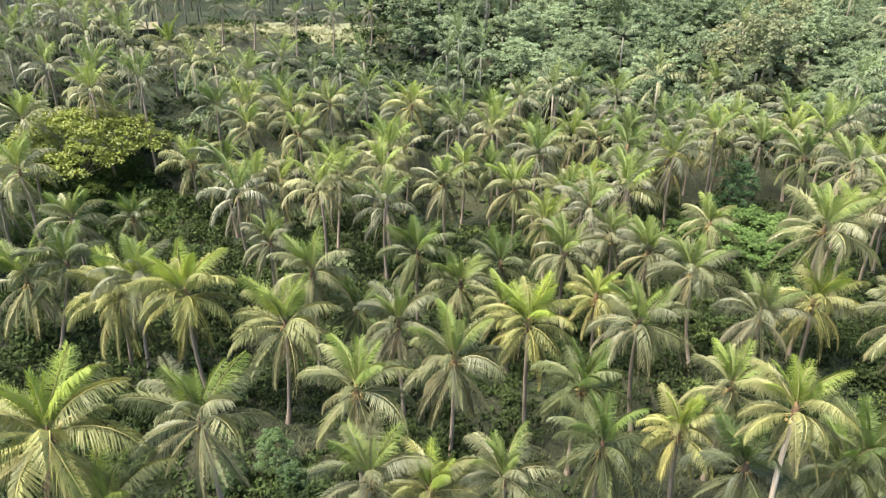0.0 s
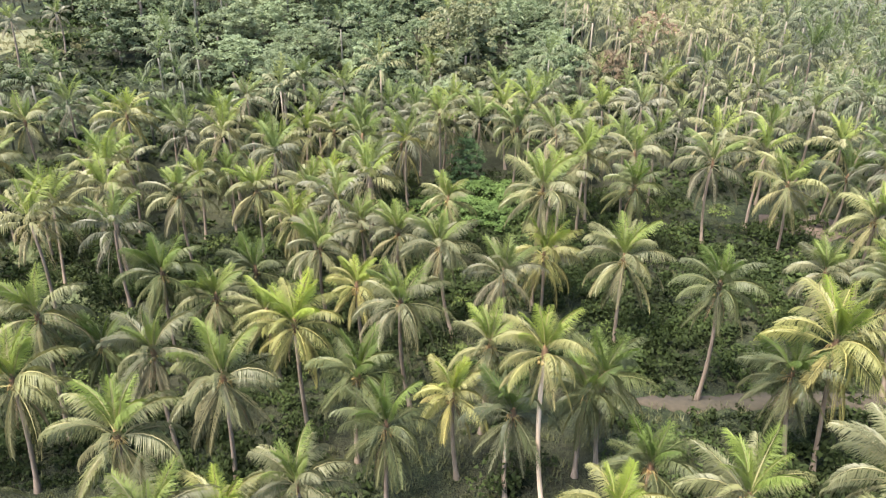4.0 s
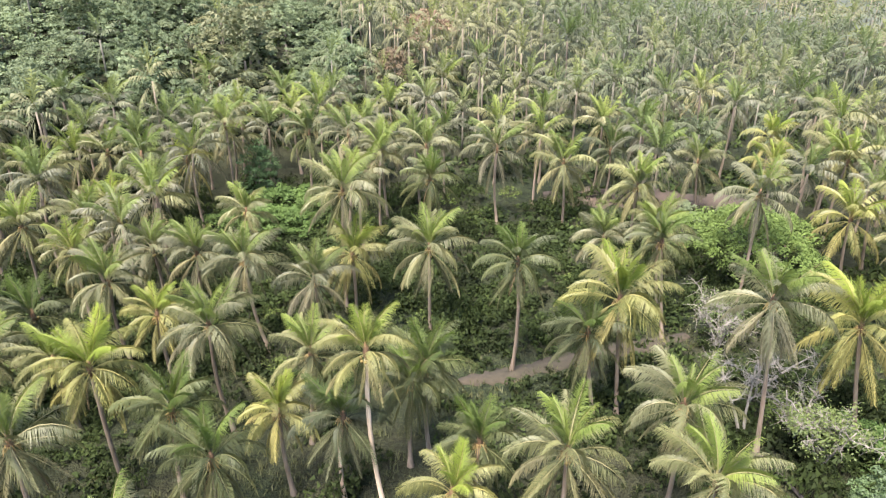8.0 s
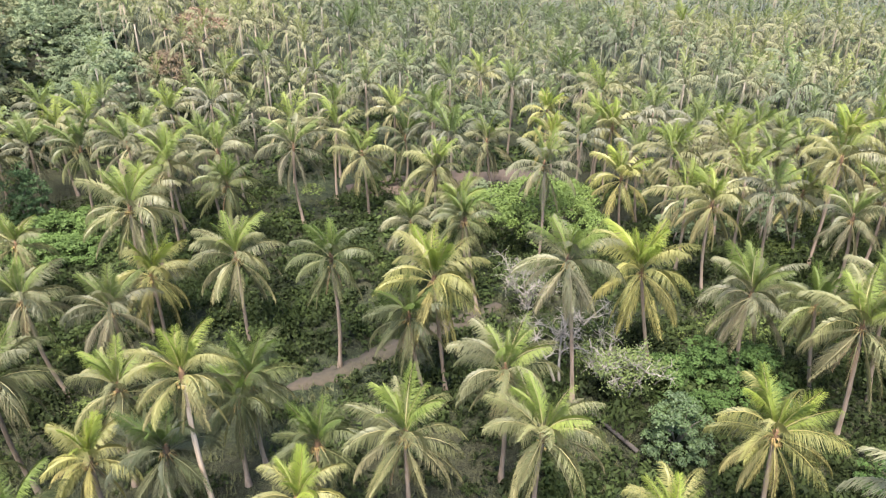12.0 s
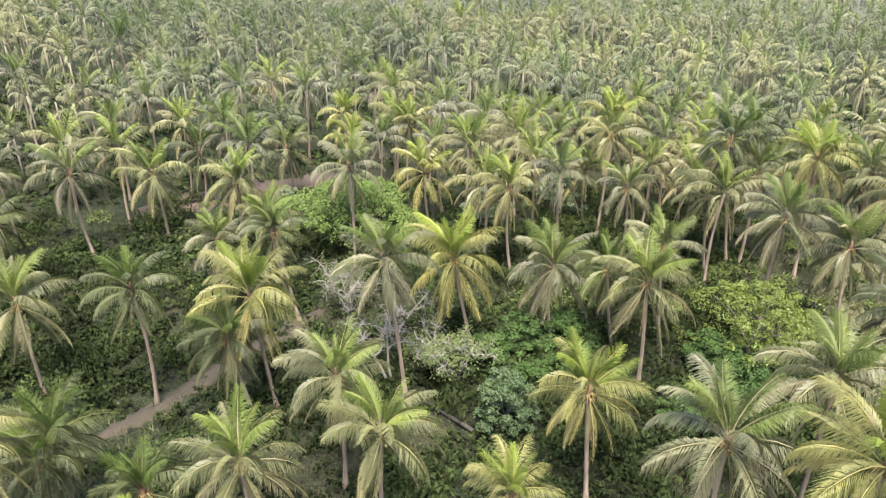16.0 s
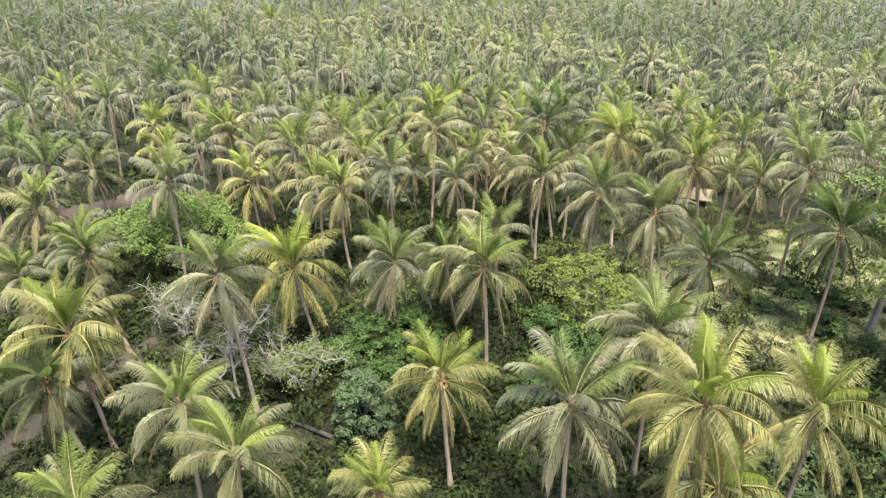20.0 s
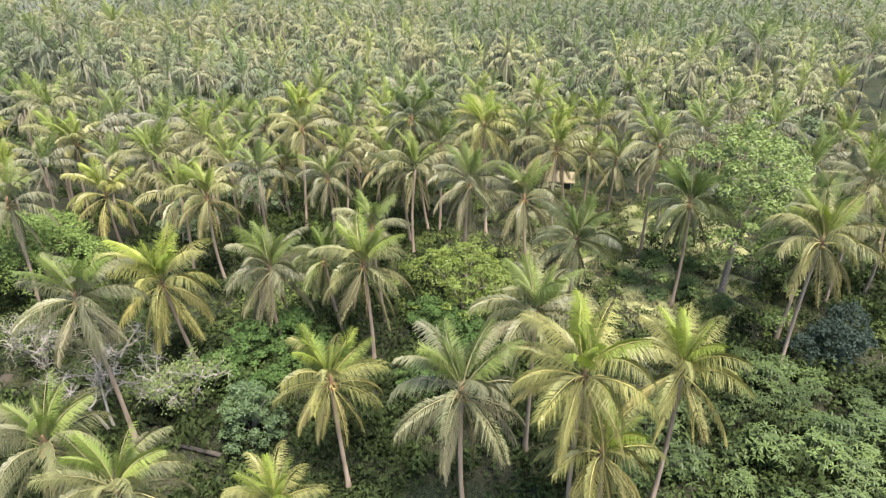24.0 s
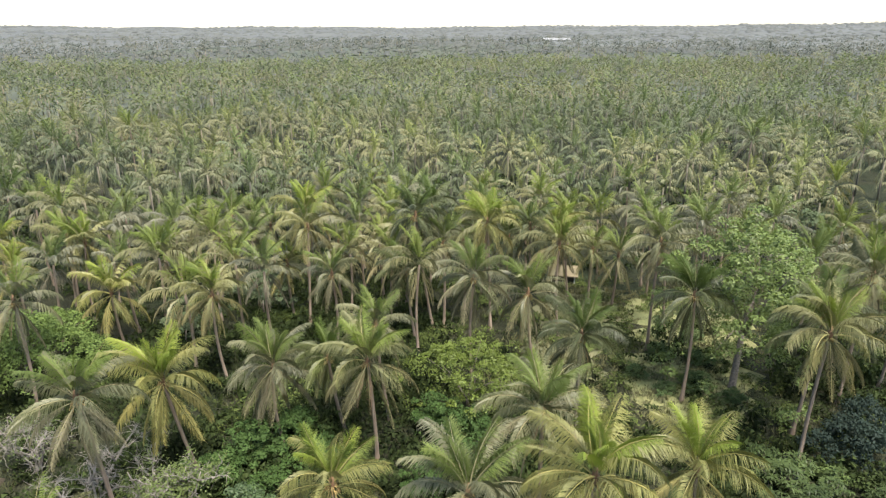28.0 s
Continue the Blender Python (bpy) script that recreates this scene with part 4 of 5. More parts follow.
def box_mesh(name, sx, sy, sz, mat, edge=0.02):
    bm = bmesh.new()
    bmesh.ops.create_cube(bm, size=1, matrix=Matrix.Diagonal((sx, sy, sz, 1)))
    bmesh.ops.bevel(bm, geom=bm.edges[:], offset=edge, segments=1, affect="EDGES")
    me = bpy.data.meshes.new(name)
    bm.to_mesh(me)
    bm.free()
    me.materials.append(mat)
    return me


POST = box_mesh("post", 0.16, 0.16, 2.1, WHITE)
for px, py in ((-1.9, -1.2), (-0.65, -1.2), (0.65, -1.2), (1.9, -1.2), (-1.9, 1.2), (1.9, 1.2)):
    part("post", POST, hut, pose(px, py, 1.05))
part("sill_beam", box_mesh("sill_beam", 4.2, 0.14, 0.28, WHITE), hut, pose(0, -1.36, 0.5))
part("floor_deck", box_mesh("floor_deck", 4.0, 2.5, 0.12, PLANK), hut, pose(0, 0, 0.4))
part("back_wall", box_mesh("back_wall", 3.6, 0.08, 1.6, PLANK), hut, pose(0, 1.2, 1.26))
roof_half = mesh_data("roof_slope", [(-2.5, -1.9, 1.9), (2.5, -1.9, 1.85), (2.4, 0, 3.1), (-2.4, 0, 3.15), (-2.5, -1.9, 1.72), (2.5, -1.9, 1.67), (2.4, 0, 2.92), (-2.4, 0, 2.97)],
                      [(0, 1, 2, 3), (7, 6, 5, 4), (0, 4, 5, 1), (1, 5, 6, 2), (2, 6, 7, 3), (3, 7, 4, 0)], THATCH)
part("roof_slope", roof_half, hut)
part("roof_slope", roof_half, hut, pose(0, 0, 0, 0, 0, 180))

farm_hut = thing("farm_hut", pose(-73, 160, float(land(-73, 160)), 0, 0, 205), "small farm hut with a low brown thatched roof", "hut")
for px, py in ((-1.9, -1.2), (1.9, -1.2), (-1.9, 1.2), (1.9, 1.2)):
    part("post", box_mesh("post", 0.14, 0.14, 2.1, PLANK), farm_hut, pose(px, py, 1.05))
part("back_wall", box_mesh("back_wall", 3.6, 0.08, 1.6, PLANK), farm_hut, pose(0, 1.2, 0.85))
part("roof_slope", roof_half, farm_hut)
part("roof_slope", roof_half, farm_hut, pose(0, 0, 0, 0, 0, 180))

# a long pale-roofed building far beyond the groves
FAR_ROOF = earth("weathered_pale_roof", (0.17, 0.18, 0.185), (0.24, 0.25, 0.25), 0.3)
FAR_WALL = earth("pale_render", (0.34, 0.34, 0.32), (0.46, 0.45, 0.42), 0.4)
hall = thing("long_building", pose(1215, -396, float(land(1215, -396)), 0, 0, 72), "long low building with a pale roof beyond the groves", "building")
part("wall", box_mesh("wall", 46, 14, 10, FAR_WALL, 0.1), hall, pose(0, 0, 5))
hall_slope = mesh_data("roof_slope", [(-24, -8.5, 9.8), (24, -8.5, 9.8), (24, 0, 13), (-24, 0, 13), (-24, -8.5, 9.4), (24, -8.5, 9.4), (24, 0, 12.6), (-24, 0, 12.6)],
                       [(0, 1, 2, 3), (7, 6, 5, 4), (0, 4, 5, 1), (1, 5, 6, 2), (2, 6, 7, 3), (3, 7, 4, 0)], FAR_ROOF)
part("roof_slope", hall_slope, hall)
part("roof_slope", hall_slope, hall, pose(0, 0, 0, 0, 0, 180))

fallen = thing("fallen_palm_log", pose(0, 0, 0), "fallen grey palm log lying among shrubs", "log")
part("trunk", mesh_data("trunk", *tube([(52.5, 22.5, 0.35), (50.4, 20, 0.3), (48.7, 15.5, 0.3), (46.6, 11.2, 0.35)], [0.14, 0.16, 0.18, 0.22], 8), ROTTEN, True), fallen)

# ---- jungle on the hillside ----
taken = np.array(palm_spots)
JUNGLE = [tree_parts(40 + k, h, rx, rz, 66, 46, 0.27, LEAF, BARK, 0.5, (0.13, 0.25), True) for k, (h, rx, rz) in enumerate([(11, 4.6, 5), (15, 5.4, 6), (9, 4, 4.4), (13, 4, 6.5), (10, 6, 4.2)])]
rng = np.random.default_rng(77)
spots, jungle_count = [], 0
for _ in range(2600):
    az, d = radians(rng.uniform(-8, 31)), math.sqrt(rng.uniform(128 ** 2, 235 ** 2))
    p = np.array([d * math.sin(az), d * math.cos(az)])
    if d < 150 and not 16 < math.degrees(az) < 27 and math.degrees(az) < 3:
        continue
    if spots and np.min(np.hypot(*(np.array(spots) - p).T)) < 6.3 or np.min(np.hypot(*(taken - p).T)) < 3.5:
        continue
    if -30 < p[0] < -15 and p[1] < 182:
        continue
    spots.append(p)
    k = int(rng.integers(5))
    s = float(rng.uniform(0.8, 1.2))
    c = float(rng.uniform(0.85, 1.3))
    colour = (c, c, c, 1)
    label = "broad-leaved jungle tree with a dense green crown"
    rusty = math.hypot(p[0] - 53, p[1] - 131) < 8 or math.hypot(p[0] - 66, p[1] - 158) < 9
    if rusty:
        colour, label = (1.3, 1.05, 1.0, 1), "jungle tree with a thin brownish crown"
    tree(JUNGLE[k], p[0], p[1], float(rng.uniform(0, 360)), (s, s, s * float(rng.uniform(0.7, 1.25))), label, "jungle trees on the hillside", colour, limbs=False)
RUST = tree_parts(50, 14, 6.0, 4, 60, 56, 0.26, BROWN_LEAF, BARK)
tree(RUST, 10.5, 182, 40, (0.5, 0.5, 0.6), "small jungle tree with an orange-brown crown")
tree(RUST, 97.5, 130.0, 0, (1, 1, 1.05), "large tree with a pinkish brown crown")
tree(RUST, 79.5, 116.4, 70, (0.7, 0.7, 0.9), "small tree with a dull brown crown above palms", color=(0.85, 0.95, 0.9, 1))
tree(JUNGLE[4], 55.0, 134.0, 30, (1.25, 1.25, 1.6), "wide jungle tree with a pale olive-brown crown", color=(1.0, 0.86, 0.85, 1), limbs=False)
tree(JUNGLE[1], 174, 27, 0, (1, 1, 0.7), "broad tree with a dull brownish crown", color=(1.4, 1.1, 1.2, 1))
for x, y, k, s in ((90, 22, 2, 0.7), (-38, 130, 0, 0.8), (-20, 128, 2, 0.9), (-12, 122, 4, 0.7), (60, 96, 2, 0.9), (97, 12, 4, 0.7), (-44, 118, 4, 0.8),
                   (-52, 130, 2, 0.8), (118, 70, 4, 0.8), (92, -72, 1, 0.9), (108, -78, 3, 1.0), (120, -60, 0, 0.9), (84, 50, 2, 0.6)):
    tree(JUNGLE[k], x, y, x * 7, (s, s, s), "leafy green tree standing among the palms", "broad-leaved trees among the palms", limbs=False)

for k in range(22):
    az, d = radians(rng.uniform(121, 138)), float(rng.uniform(112, 330))
    x, y = d * math.sin(az), d * math.cos(az)
    if np.min(np.hypot(*(taken - (x, y)).T)) > 4:
        c = float(rng.uniform(0.45, 0.75))
        tree(JUNGLE[k % 5], x, y, k * 67.0, (0.85, 0.85, float(rng.uniform(0.7, 1.0))), "dark leafy tree in a gap of the grove", "broad-leaved trees among the palms", (c, c, c * 0.9, 1), limbs=False)

# ---- palms behind the named rows ----
spots = [tuple(p) for p in palm_spots] + [tuple(p) for p in spots]
grid = {}
for p in spots + [(79, 38), (75, 34), (83, 42), (-61, 104), (-68, 108), (-54, 100), (64, -47)]:
    grid.setdefault((int(p[0] // 8), int(p[1] // 8)), []).append(p)


def free(x, y, gap):
    i, j = int(x // 8), int(y // 8)
    return all((x - a) ** 2 + (y - b) ** 2 > gap * gap for u in (-1, 0, 1) for v in (-1, 0, 1) for a, b in grid.get((i + u, j + v), ()))


def open_land(x, y):
    """Places kept clear of palms: pasture, clearings, jungle."""
    az, d = math.degrees(math.atan2(x, y)), math.hypot(x, y)
    if -23 < az < -4 and 132 < d < 184 or -29 < az < -22 and 142 < d < 158:
        return True
    if 57 < az < 71 and d < 90 or 19 < az < 27 and d < 108 or -37 < az < -21 and d < 121 or 120 < az < 131 and d < 100:
        return True
    return -6 < az < 30 and d > 128 and (3.1 * x + 1.7 * y) % 10 > 2.6 or math.hypot(x - 85, y + 32) < 9 or math.hypot(x - 97, y + 40) < 7


middle = []
for _ in range(9000):
    az, d = radians(rng.uniform(-42, 142)), math.sqrt(rng.uniform(80 ** 2, 262 ** 2))
    x, y = d * math.sin(az), d * math.cos(az)
    gap = float(rng.uniform(4.4, 7.6))
    if d < 96 and (40 < math.degrees(az) < 66 or 97 < math.degrees(az) < 126 and d < 90 or math.degrees(az) < -20):
        continue
    if math.degrees(az) > 119 and d < 240 and (2.3 * x + 3.7 * y) % 10 < 3.5:
        continue
    if open_land(x, y) or not free(x, y, gap) or d > 125 and math.sin(x * 0.071 + 0.3) * math.sin(y * 0.063 + 1.1) > 0.82:
        continue
    grid.setdefault((int(x // 8), int(y // 8)), []).append((x, y))
    middle.append((d, x, y))
middle.sort()
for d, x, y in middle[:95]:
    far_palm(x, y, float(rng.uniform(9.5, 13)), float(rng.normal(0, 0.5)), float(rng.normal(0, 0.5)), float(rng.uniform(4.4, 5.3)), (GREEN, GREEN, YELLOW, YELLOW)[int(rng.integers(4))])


def scatter(name, shapes, places, sizes, turns_at, label, category, kind="stuff"):
    """Many copies of small meshes joined into one: each shape is (verts, tris, slot, materials)."""
    all_v, all_f, all_s, base = [], [], [], 0
    for k, (vv, ff, ss, mats) in enumerate(shapes):
        pick = np.arange(len(places)) % len(shapes) == k
        p, s, a = places[pick], sizes[pick], turns_at[pick]
        c, sn = np.cos(a)[:, None], np.sin(a)[:, None]
        x = (vv[None, :, 0] * c - vv[None, :, 1] * sn) * s[:, :1] + p[:, :1]
        y = (vv[None, :, 0] * sn + vv[None, :, 1] * c) * s[:, :1] + p[:, 1:2]
        z = vv[None, :, 2] * s[:, 1:2] + p[:, 2:3]
        all_v.append(np.stack([x, y, z], -1).reshape(-1, 3))
        all_f.append((ff[None] + (np.arange(len(p)) * len(vv))[:, None, None] + base).reshape(-1, 3))
        all_s.append(np.tile(ss, len(p)))
        base += len(p) * len(vv)
    me = array_mesh(name, np.concatenate(all_v), np.concatenate(all_f), shapes[0][3][0])
    for m in shapes[0][3][1:]:
        me.materials.append(m)
    me.polygons.foreach_set("material_index", np.concatenate(all_s).astype(np.int32))
    return tagged(new(name, me), label, category, kind=kind)


def as_tris(me, mats):
    me.calc_loop_triangles()
    v = np.array([tuple(q.co) for q in me.vertices])
    f = np.array([tuple(t.vertices) for t in me.loop_triangles])
    s = np.array([mats.index(me.materials[me.polygons[t.polygon_index].material_index]) for t in me.loop_triangles])
    return v, f, s, mats


PALM_MATS = [HAZED_SPEAR, HAZED_FROND, HAZED_LEAF, FAR_TRUNK]


def whole_palm(crown, h=1.7):
    """Crown with a thin trunk below, in units of the frond length."""
    v, f, s, mats = as_tris(crown, PALM_MATS)
    tv, tf = tube([(0, 0, -h), (0, 0, 0)], [0.042, 0.03], 4)
    t3 = [(q[0], q[1], q[2]) for q in tf] + [(q[0], q[2], q[3]) for q in tf if len(q) == 4]
    f2 = np.array(t3) + len(v)
    return np.concatenate([v, np.array([tuple(p) for p in tv])]), np.concatenate([f, f2]), np.concatenate([s, np.full(len(f2), 3)]), mats


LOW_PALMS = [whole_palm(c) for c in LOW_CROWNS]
def grove(name, shapes, x, y, z, wide, high, label):
    """Palms joined by stands: each stand has its own tone, from olive to deep green."""
    n = np.sin(x * 0.031 + 1.7) * np.cos(y * 0.027 - 0.6) + 0.6 * np.sin(x * 0.083 - y * 0.06) + rng.normal(0, 0.5, len(x))
    for low, high_n, tone in ((-9, -0.55, (0.66, 0.74, 0.66, 1)), (-0.55, 0.05, (0.86, 0.92, 0.8, 1)), (0.05, 0.6, (1.0, 1.0, 0.86, 1)), (0.6, 9, (1.08, 1.04, 0.84, 1))):
        k = (n >= low) & (n < high_n)
        ob = scatter(name, shapes, np.column_stack([x, y, z])[k], np.column_stack([wide, high])[k], rng.uniform(0, 6.28, int(k.sum())), label, "palm grove")
        ob.color = tone


rest = np.array([(x, y) for d, x, y in middle[95:]])
hz = rng.uniform(8, 16, len(rest))
reach = rng.uniform(4.4, 5.9, len(rest))
grove("palm_grove", LOW_PALMS, rest[:, 0], rest[:, 1], land(rest[:, 0], rest[:, 1]) + hz, reach, reach * rng.uniform(0.95, 1.2, len(rest)), "dense grove of coconut palms on level ground")


def star_palm(seed, fronds, pairs, leaf):
    """A palm for the distance: a few feathery fronds on a short length of trunk."""
    fine = [[frond_mesh("star_frond", e, d, 700 + 13 * seed + a, HAZED_SPEAR if a < 3 and pairs > 2 else leaf, pairs, 0.5 / pairs, limp, 0.3, False, True)] for a, (e, d, mat, limp, lf) in enumerate(AGES)]
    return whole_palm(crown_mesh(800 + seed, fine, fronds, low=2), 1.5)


STARS = [star_palm(k, 12, 4, HAZED_FROND) for k in range(7)]
SPARSE_STARS = [star_palm(k, 8, 2, HAZED_LEAF) for k in range(5)]


def ring(n, d0, d1, a0, a1):
    az, d = np.radians(rng.uniform(a0, a1, n)), np.sqrt(rng.uniform(d0 ** 2, d1 ** 2, n))
    return d * np.sin(az), d * np.cos(az)


def far_grove(name, n, d0, d1, a0, a1, shapes, size, label):
    x, y = ring(n, d0, d1, a0, a1)
    s = rng.uniform(size[0], size[1], n)
    grove(name, shapes, x, y, land(x, y) + rng.uniform(6.5, 15, n), s, s * rng.uniform(1.0, 1.35, n), label)


far_grove("palm_grove", 4300, 258, 640, 26, 146, STARS, (4.8, 6.2), "far grove of coconut palms with haze in their colour")
far_grove("palm_grove", 700, 235, 420, -48, 30, STARS, (4.2, 5.6), "hillside grove of coconut palms")
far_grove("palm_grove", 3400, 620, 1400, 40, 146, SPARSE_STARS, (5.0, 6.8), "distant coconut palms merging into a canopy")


def knoll(seed):
    """A lumpy rounded tree top for the far distance."""
    g = np.random.default_rng(seed)
    v = [(0, 0, 0.62 * g.uniform(0.85, 1.15))]
    for q, (r, z) in enumerate(((0.55, 0.45), (1.0, -0.1))):
        for k in range(6):
            a = (k + 0.5 * q) * math.pi / 3 + g.uniform(-0.25, 0.25)
            u = r * g.uniform(0.75, 1.25)
            v.append((u * math.cos(a), u * math.sin(a), z * g.uniform(0.7, 1.3)))
    f = []
    for k in range(6):
        j = (k + 1) % 6
        f += [(0, 1 + k, 1 + j), (1 + k, 7 + k, 1 + j), (1 + j, 7 + k, 7 + j)]
    return np.array(v), np.array(f), np.zeros(len(f), int), [HAZED_LEAF]


def tuft_tree(seed):
    """A broad-leaved tree top of small leaf sprays, for the middle distance."""
    g = np.random.default_rng(seed)
    v, f = leaf_cloud(g, g.normal(size=(12, 3)) * np.array([0.42, 0.42, 0.2]), [0.4] * 12, 4, 0.16, 0.5)
    tri = np.concatenate([f[:, [0, 1, 2]], f[:, [0, 2, 3]]])
    return v, tri, np.zeros(len(tri), int), [LEAF]


def canopy_sheet(d0, d1, rows, rise, mat, label):
    """A closed canopy seen from afar, between two distances."""
    far_r, far_a = np.geomspace(d0, d1, rows), np.radians(np.linspace(24, 152, 330))
    cx, cy = np.outer(far_r, np.sin(far_a)).ravel(), np.outer(far_r, np.cos(far_a)).ravel()
    d = np.hypot(cx, cy)
    lift = rise * step(d0, d0 * 1.3, d) - 0.4 + rng.uniform(-0.6, 0.6, len(cx)) * step(d0, d0 * 1.3, d)
    fi, fj = np.meshgrid(np.arange(rows - 1), np.arange(329), indexing="ij")
    faces = np.stack([fi * 330 + fj, (fi + 1) * 330 + fj, (fi + 1) * 330 + fj + 1, fi * 330 + fj + 1], -1).reshape(-1, 4)[:, ::-1]
    me = array_mesh("distant_woods", np.stack([cx, cy, land(cx, cy) + lift], 1), faces, mat)
    me.polygons.foreach_set("use_smooth", [True] * len(me.polygons))
    return tagged(new("distant_woods", me), label, "woods", kind="stuff")


canopy_sheet(330, 1250, 44, 6.0, HAZED_MID_CANOPY, "closed green tree canopy beyond the palm rows")
canopy_sheet(900, 4590, 50, 8.0, HAZED_LEAF, "closed tree canopy with haze in its grey-green towards the horizon")
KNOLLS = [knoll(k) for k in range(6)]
TUFT_TREES = [tuft_tree(k) for k in range(4)]
for shapes, n, d0, d1, a0, a1, s0, s1 in ((TUFT_TREES, 900, 200, 640, 30, 146, 4, 7.5), (KNOLLS, 2600, 480, 1000, 34, 146, 3.0, 5.5), (KNOLLS, 2400, 900, 1700, 34, 146, 4.0, 7), (KNOLLS, 3500, 1300, 3000, 45, 146, 5, 10),
                                          (KNOLLS, 2200, 2800, 4500, 45, 146, 7, 13), (TUFT_TREES, 500, 230, 430, -50, 30, 4, 7), (KNOLLS, 1200, 60, 1200, 146, 318, 3, 7)):
    x, y = ring(n, d0, d1, a0, a1)
    s = rng.uniform(s0, s1, n)
    lift = rng.uniform(3, 9, n) if shapes is TUFT_TREES else np.full(n, 6.0)
    woods = scatter("distant_woods", shapes, np.column_stack([x, y, land(x, y) + s * 0.3 + lift]), np.column_stack([s, np.minimum(s * 0.6, 6)]), rng.uniform(0, 6.28, n), "distant wooded land with rounded tree tops", "woods")
    if shapes is TUFT_TREES:
        woods.color = (0.62, 0.66, 0.56, 1)
    if shapes is KNOLLS:
        tone = 0.82 + 0.1 * (n % 4)
        woods.color = (tone, tone, tone * 0.96, 1) if d1 < 1800 else (1, 1, 1, 1)
        woods.data.polygons.foreach_set("use_smooth", [True] * len(woods.data.polygons))


# ---- undergrowth, thickets and grass ----
def bush_shape(seed, clumps, per, leaf, mat, high=0.5):
    g = np.random.default_rng(seed)
    c = g.normal(size=(clumps, 3)) * np.array([0.48, 0.48, 0.0])
    c[:, 2] = g.uniform(0.15, high, clumps) * (1 - 0.4 * np.hypot(c[:, 0], c[:, 1]))
    v, tri = leaf_cloud(g, c, g.uniform(0.22, 0.42, clumps), per, leaf, 0.5, True)
    return v, tri, np.zeros(len(tri), int), [mat]


def path_gap(x, y):
    """Distance from the footpath and the clearing, where nothing tall grows."""
    line = [(33, 44.5), (41, 40.9), (46.7, 39.2), (56, 35.5), (62, 34)]
    best = np.full(len(x), 99.0)
    for (ax, ay), (bx, by) in zip(line, line[1:]):
        t = np.clip(((x - ax) * (bx - ax) + (y - ay) * (by - ay)) / ((bx - ax) ** 2 + (by - ay) ** 2), 0, 1)
        best = np.minimum(best, np.hypot(x - ax - t * (bx - ax), y - ay - t * (by - ay)))
    (ax, ay), (bx, by) = (50.4, 20), (46.6, 11.2)
    t = np.clip(((x - ax) * (bx - ax) + (y - ay) * (by - ay)) / ((bx - ax) ** 2 + (by - ay) ** 2), 0, 1)
    return np.minimum(best, np.hypot(x - ax - t * (bx - ax), y - ay - t * (by - ay)) + 1.3)


def thick(x, y):
    """How dense the shrubs stand, 0 to 1."""
    az, d = np.degrees(np.arctan2(x, y)), np.hypot(x, y)
    k = 0.75 + 0.2 * np.sin(x * 0.21 + 1.3) * np.sin(y * 0.17 + 0.4)
    k = np.where((az > 8) & (az < 44) & (d < 56), 0.16, k)
    k = np.where((az > 40) & (az < 62) & (d > 59) & (d < 80), 1.0, k)
    k = np.where((az < 6) & (d < 75), 0.85, k)
    k = np.where((az > 74) & (az < 104) & (d < 68), 1.0, k)
    k = np.where((az > 100) & (az < 126) & (d > 66) & (d < 105), 0.13, k)
    k = np.where((az > 122) & (d < 68), 1.0, k)
    k = np.where((az > 111) & (az < 128) & (d > 69) & (d < 110), 0.12, k)
    return np.where(path_gap(x, y) < 1.9, 0, k)


BUSHES = [bush_shape(60 + k, 8, 12, 0.14, SHADED_BUSH) for k in range(6)]
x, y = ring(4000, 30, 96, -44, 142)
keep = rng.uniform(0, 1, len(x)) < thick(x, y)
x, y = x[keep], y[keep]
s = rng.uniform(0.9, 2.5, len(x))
scatter("undergrowth", BUSHES, np.column_stack([x, y, land(x, y) - 0.05]), np.column_stack([s, s * rng.uniform(0.7, 1.5, len(x))]), rng.uniform(0, 6.28, len(x)), "dense green shrubs and vines between palm trunks, darkened for shade", "undergrowth")

BIG_BUSHES = [bush_shape(70 + k, 17, 18, 0.085, SHADED_BUSH, 0.75) for k in range(5)]
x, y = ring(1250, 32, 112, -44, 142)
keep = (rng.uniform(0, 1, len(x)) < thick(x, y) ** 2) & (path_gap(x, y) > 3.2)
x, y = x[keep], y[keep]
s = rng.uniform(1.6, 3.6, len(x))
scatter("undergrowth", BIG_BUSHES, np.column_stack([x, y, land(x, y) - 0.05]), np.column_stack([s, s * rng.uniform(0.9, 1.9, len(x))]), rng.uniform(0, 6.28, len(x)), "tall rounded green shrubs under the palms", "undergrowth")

x, y = rng.normal(-59, 8, 120), rng.normal(98, 6.5, 120)
s = rng.uniform(1.8, 3.6, len(x))
around = scatter("undergrowth", BIG_BUSHES, np.column_stack([x, y, land(x, y) - 0.05]), np.column_stack([s, s]), rng.uniform(0, 6.28, len(x)), "rounded green shrubs round the spreading tree", "undergrowth")
around.color = (1.5, 1.6, 1.1, 1)

x, y = ring(1100, 34, 112, -44, 142)
az, d = np.degrees(np.arctan2(x, y)), np.hypot(x, y)
keep = (path_gap(x, y) > 3.5) & ((rng.uniform(0, 1, len(x)) < 0.3) & (d > 58) | (az > 80) & (az < 130) & (d > 66))
x, y = x[keep], y[keep]
s = rng.uniform(1.1, 2.8, len(x))
pale = scatter("undergrowth", BIG_BUSHES, np.column_stack([x, y, land(x, y) - 0.05]), np.column_stack([s, s * rng.uniform(0.5, 1.0, len(x))]), rng.uniform(0, 6.28, len(x)), "pale green leafy shrubs in the open places", "undergrowth")
pale.color = (2.4, 2.2, 2.1, 1)

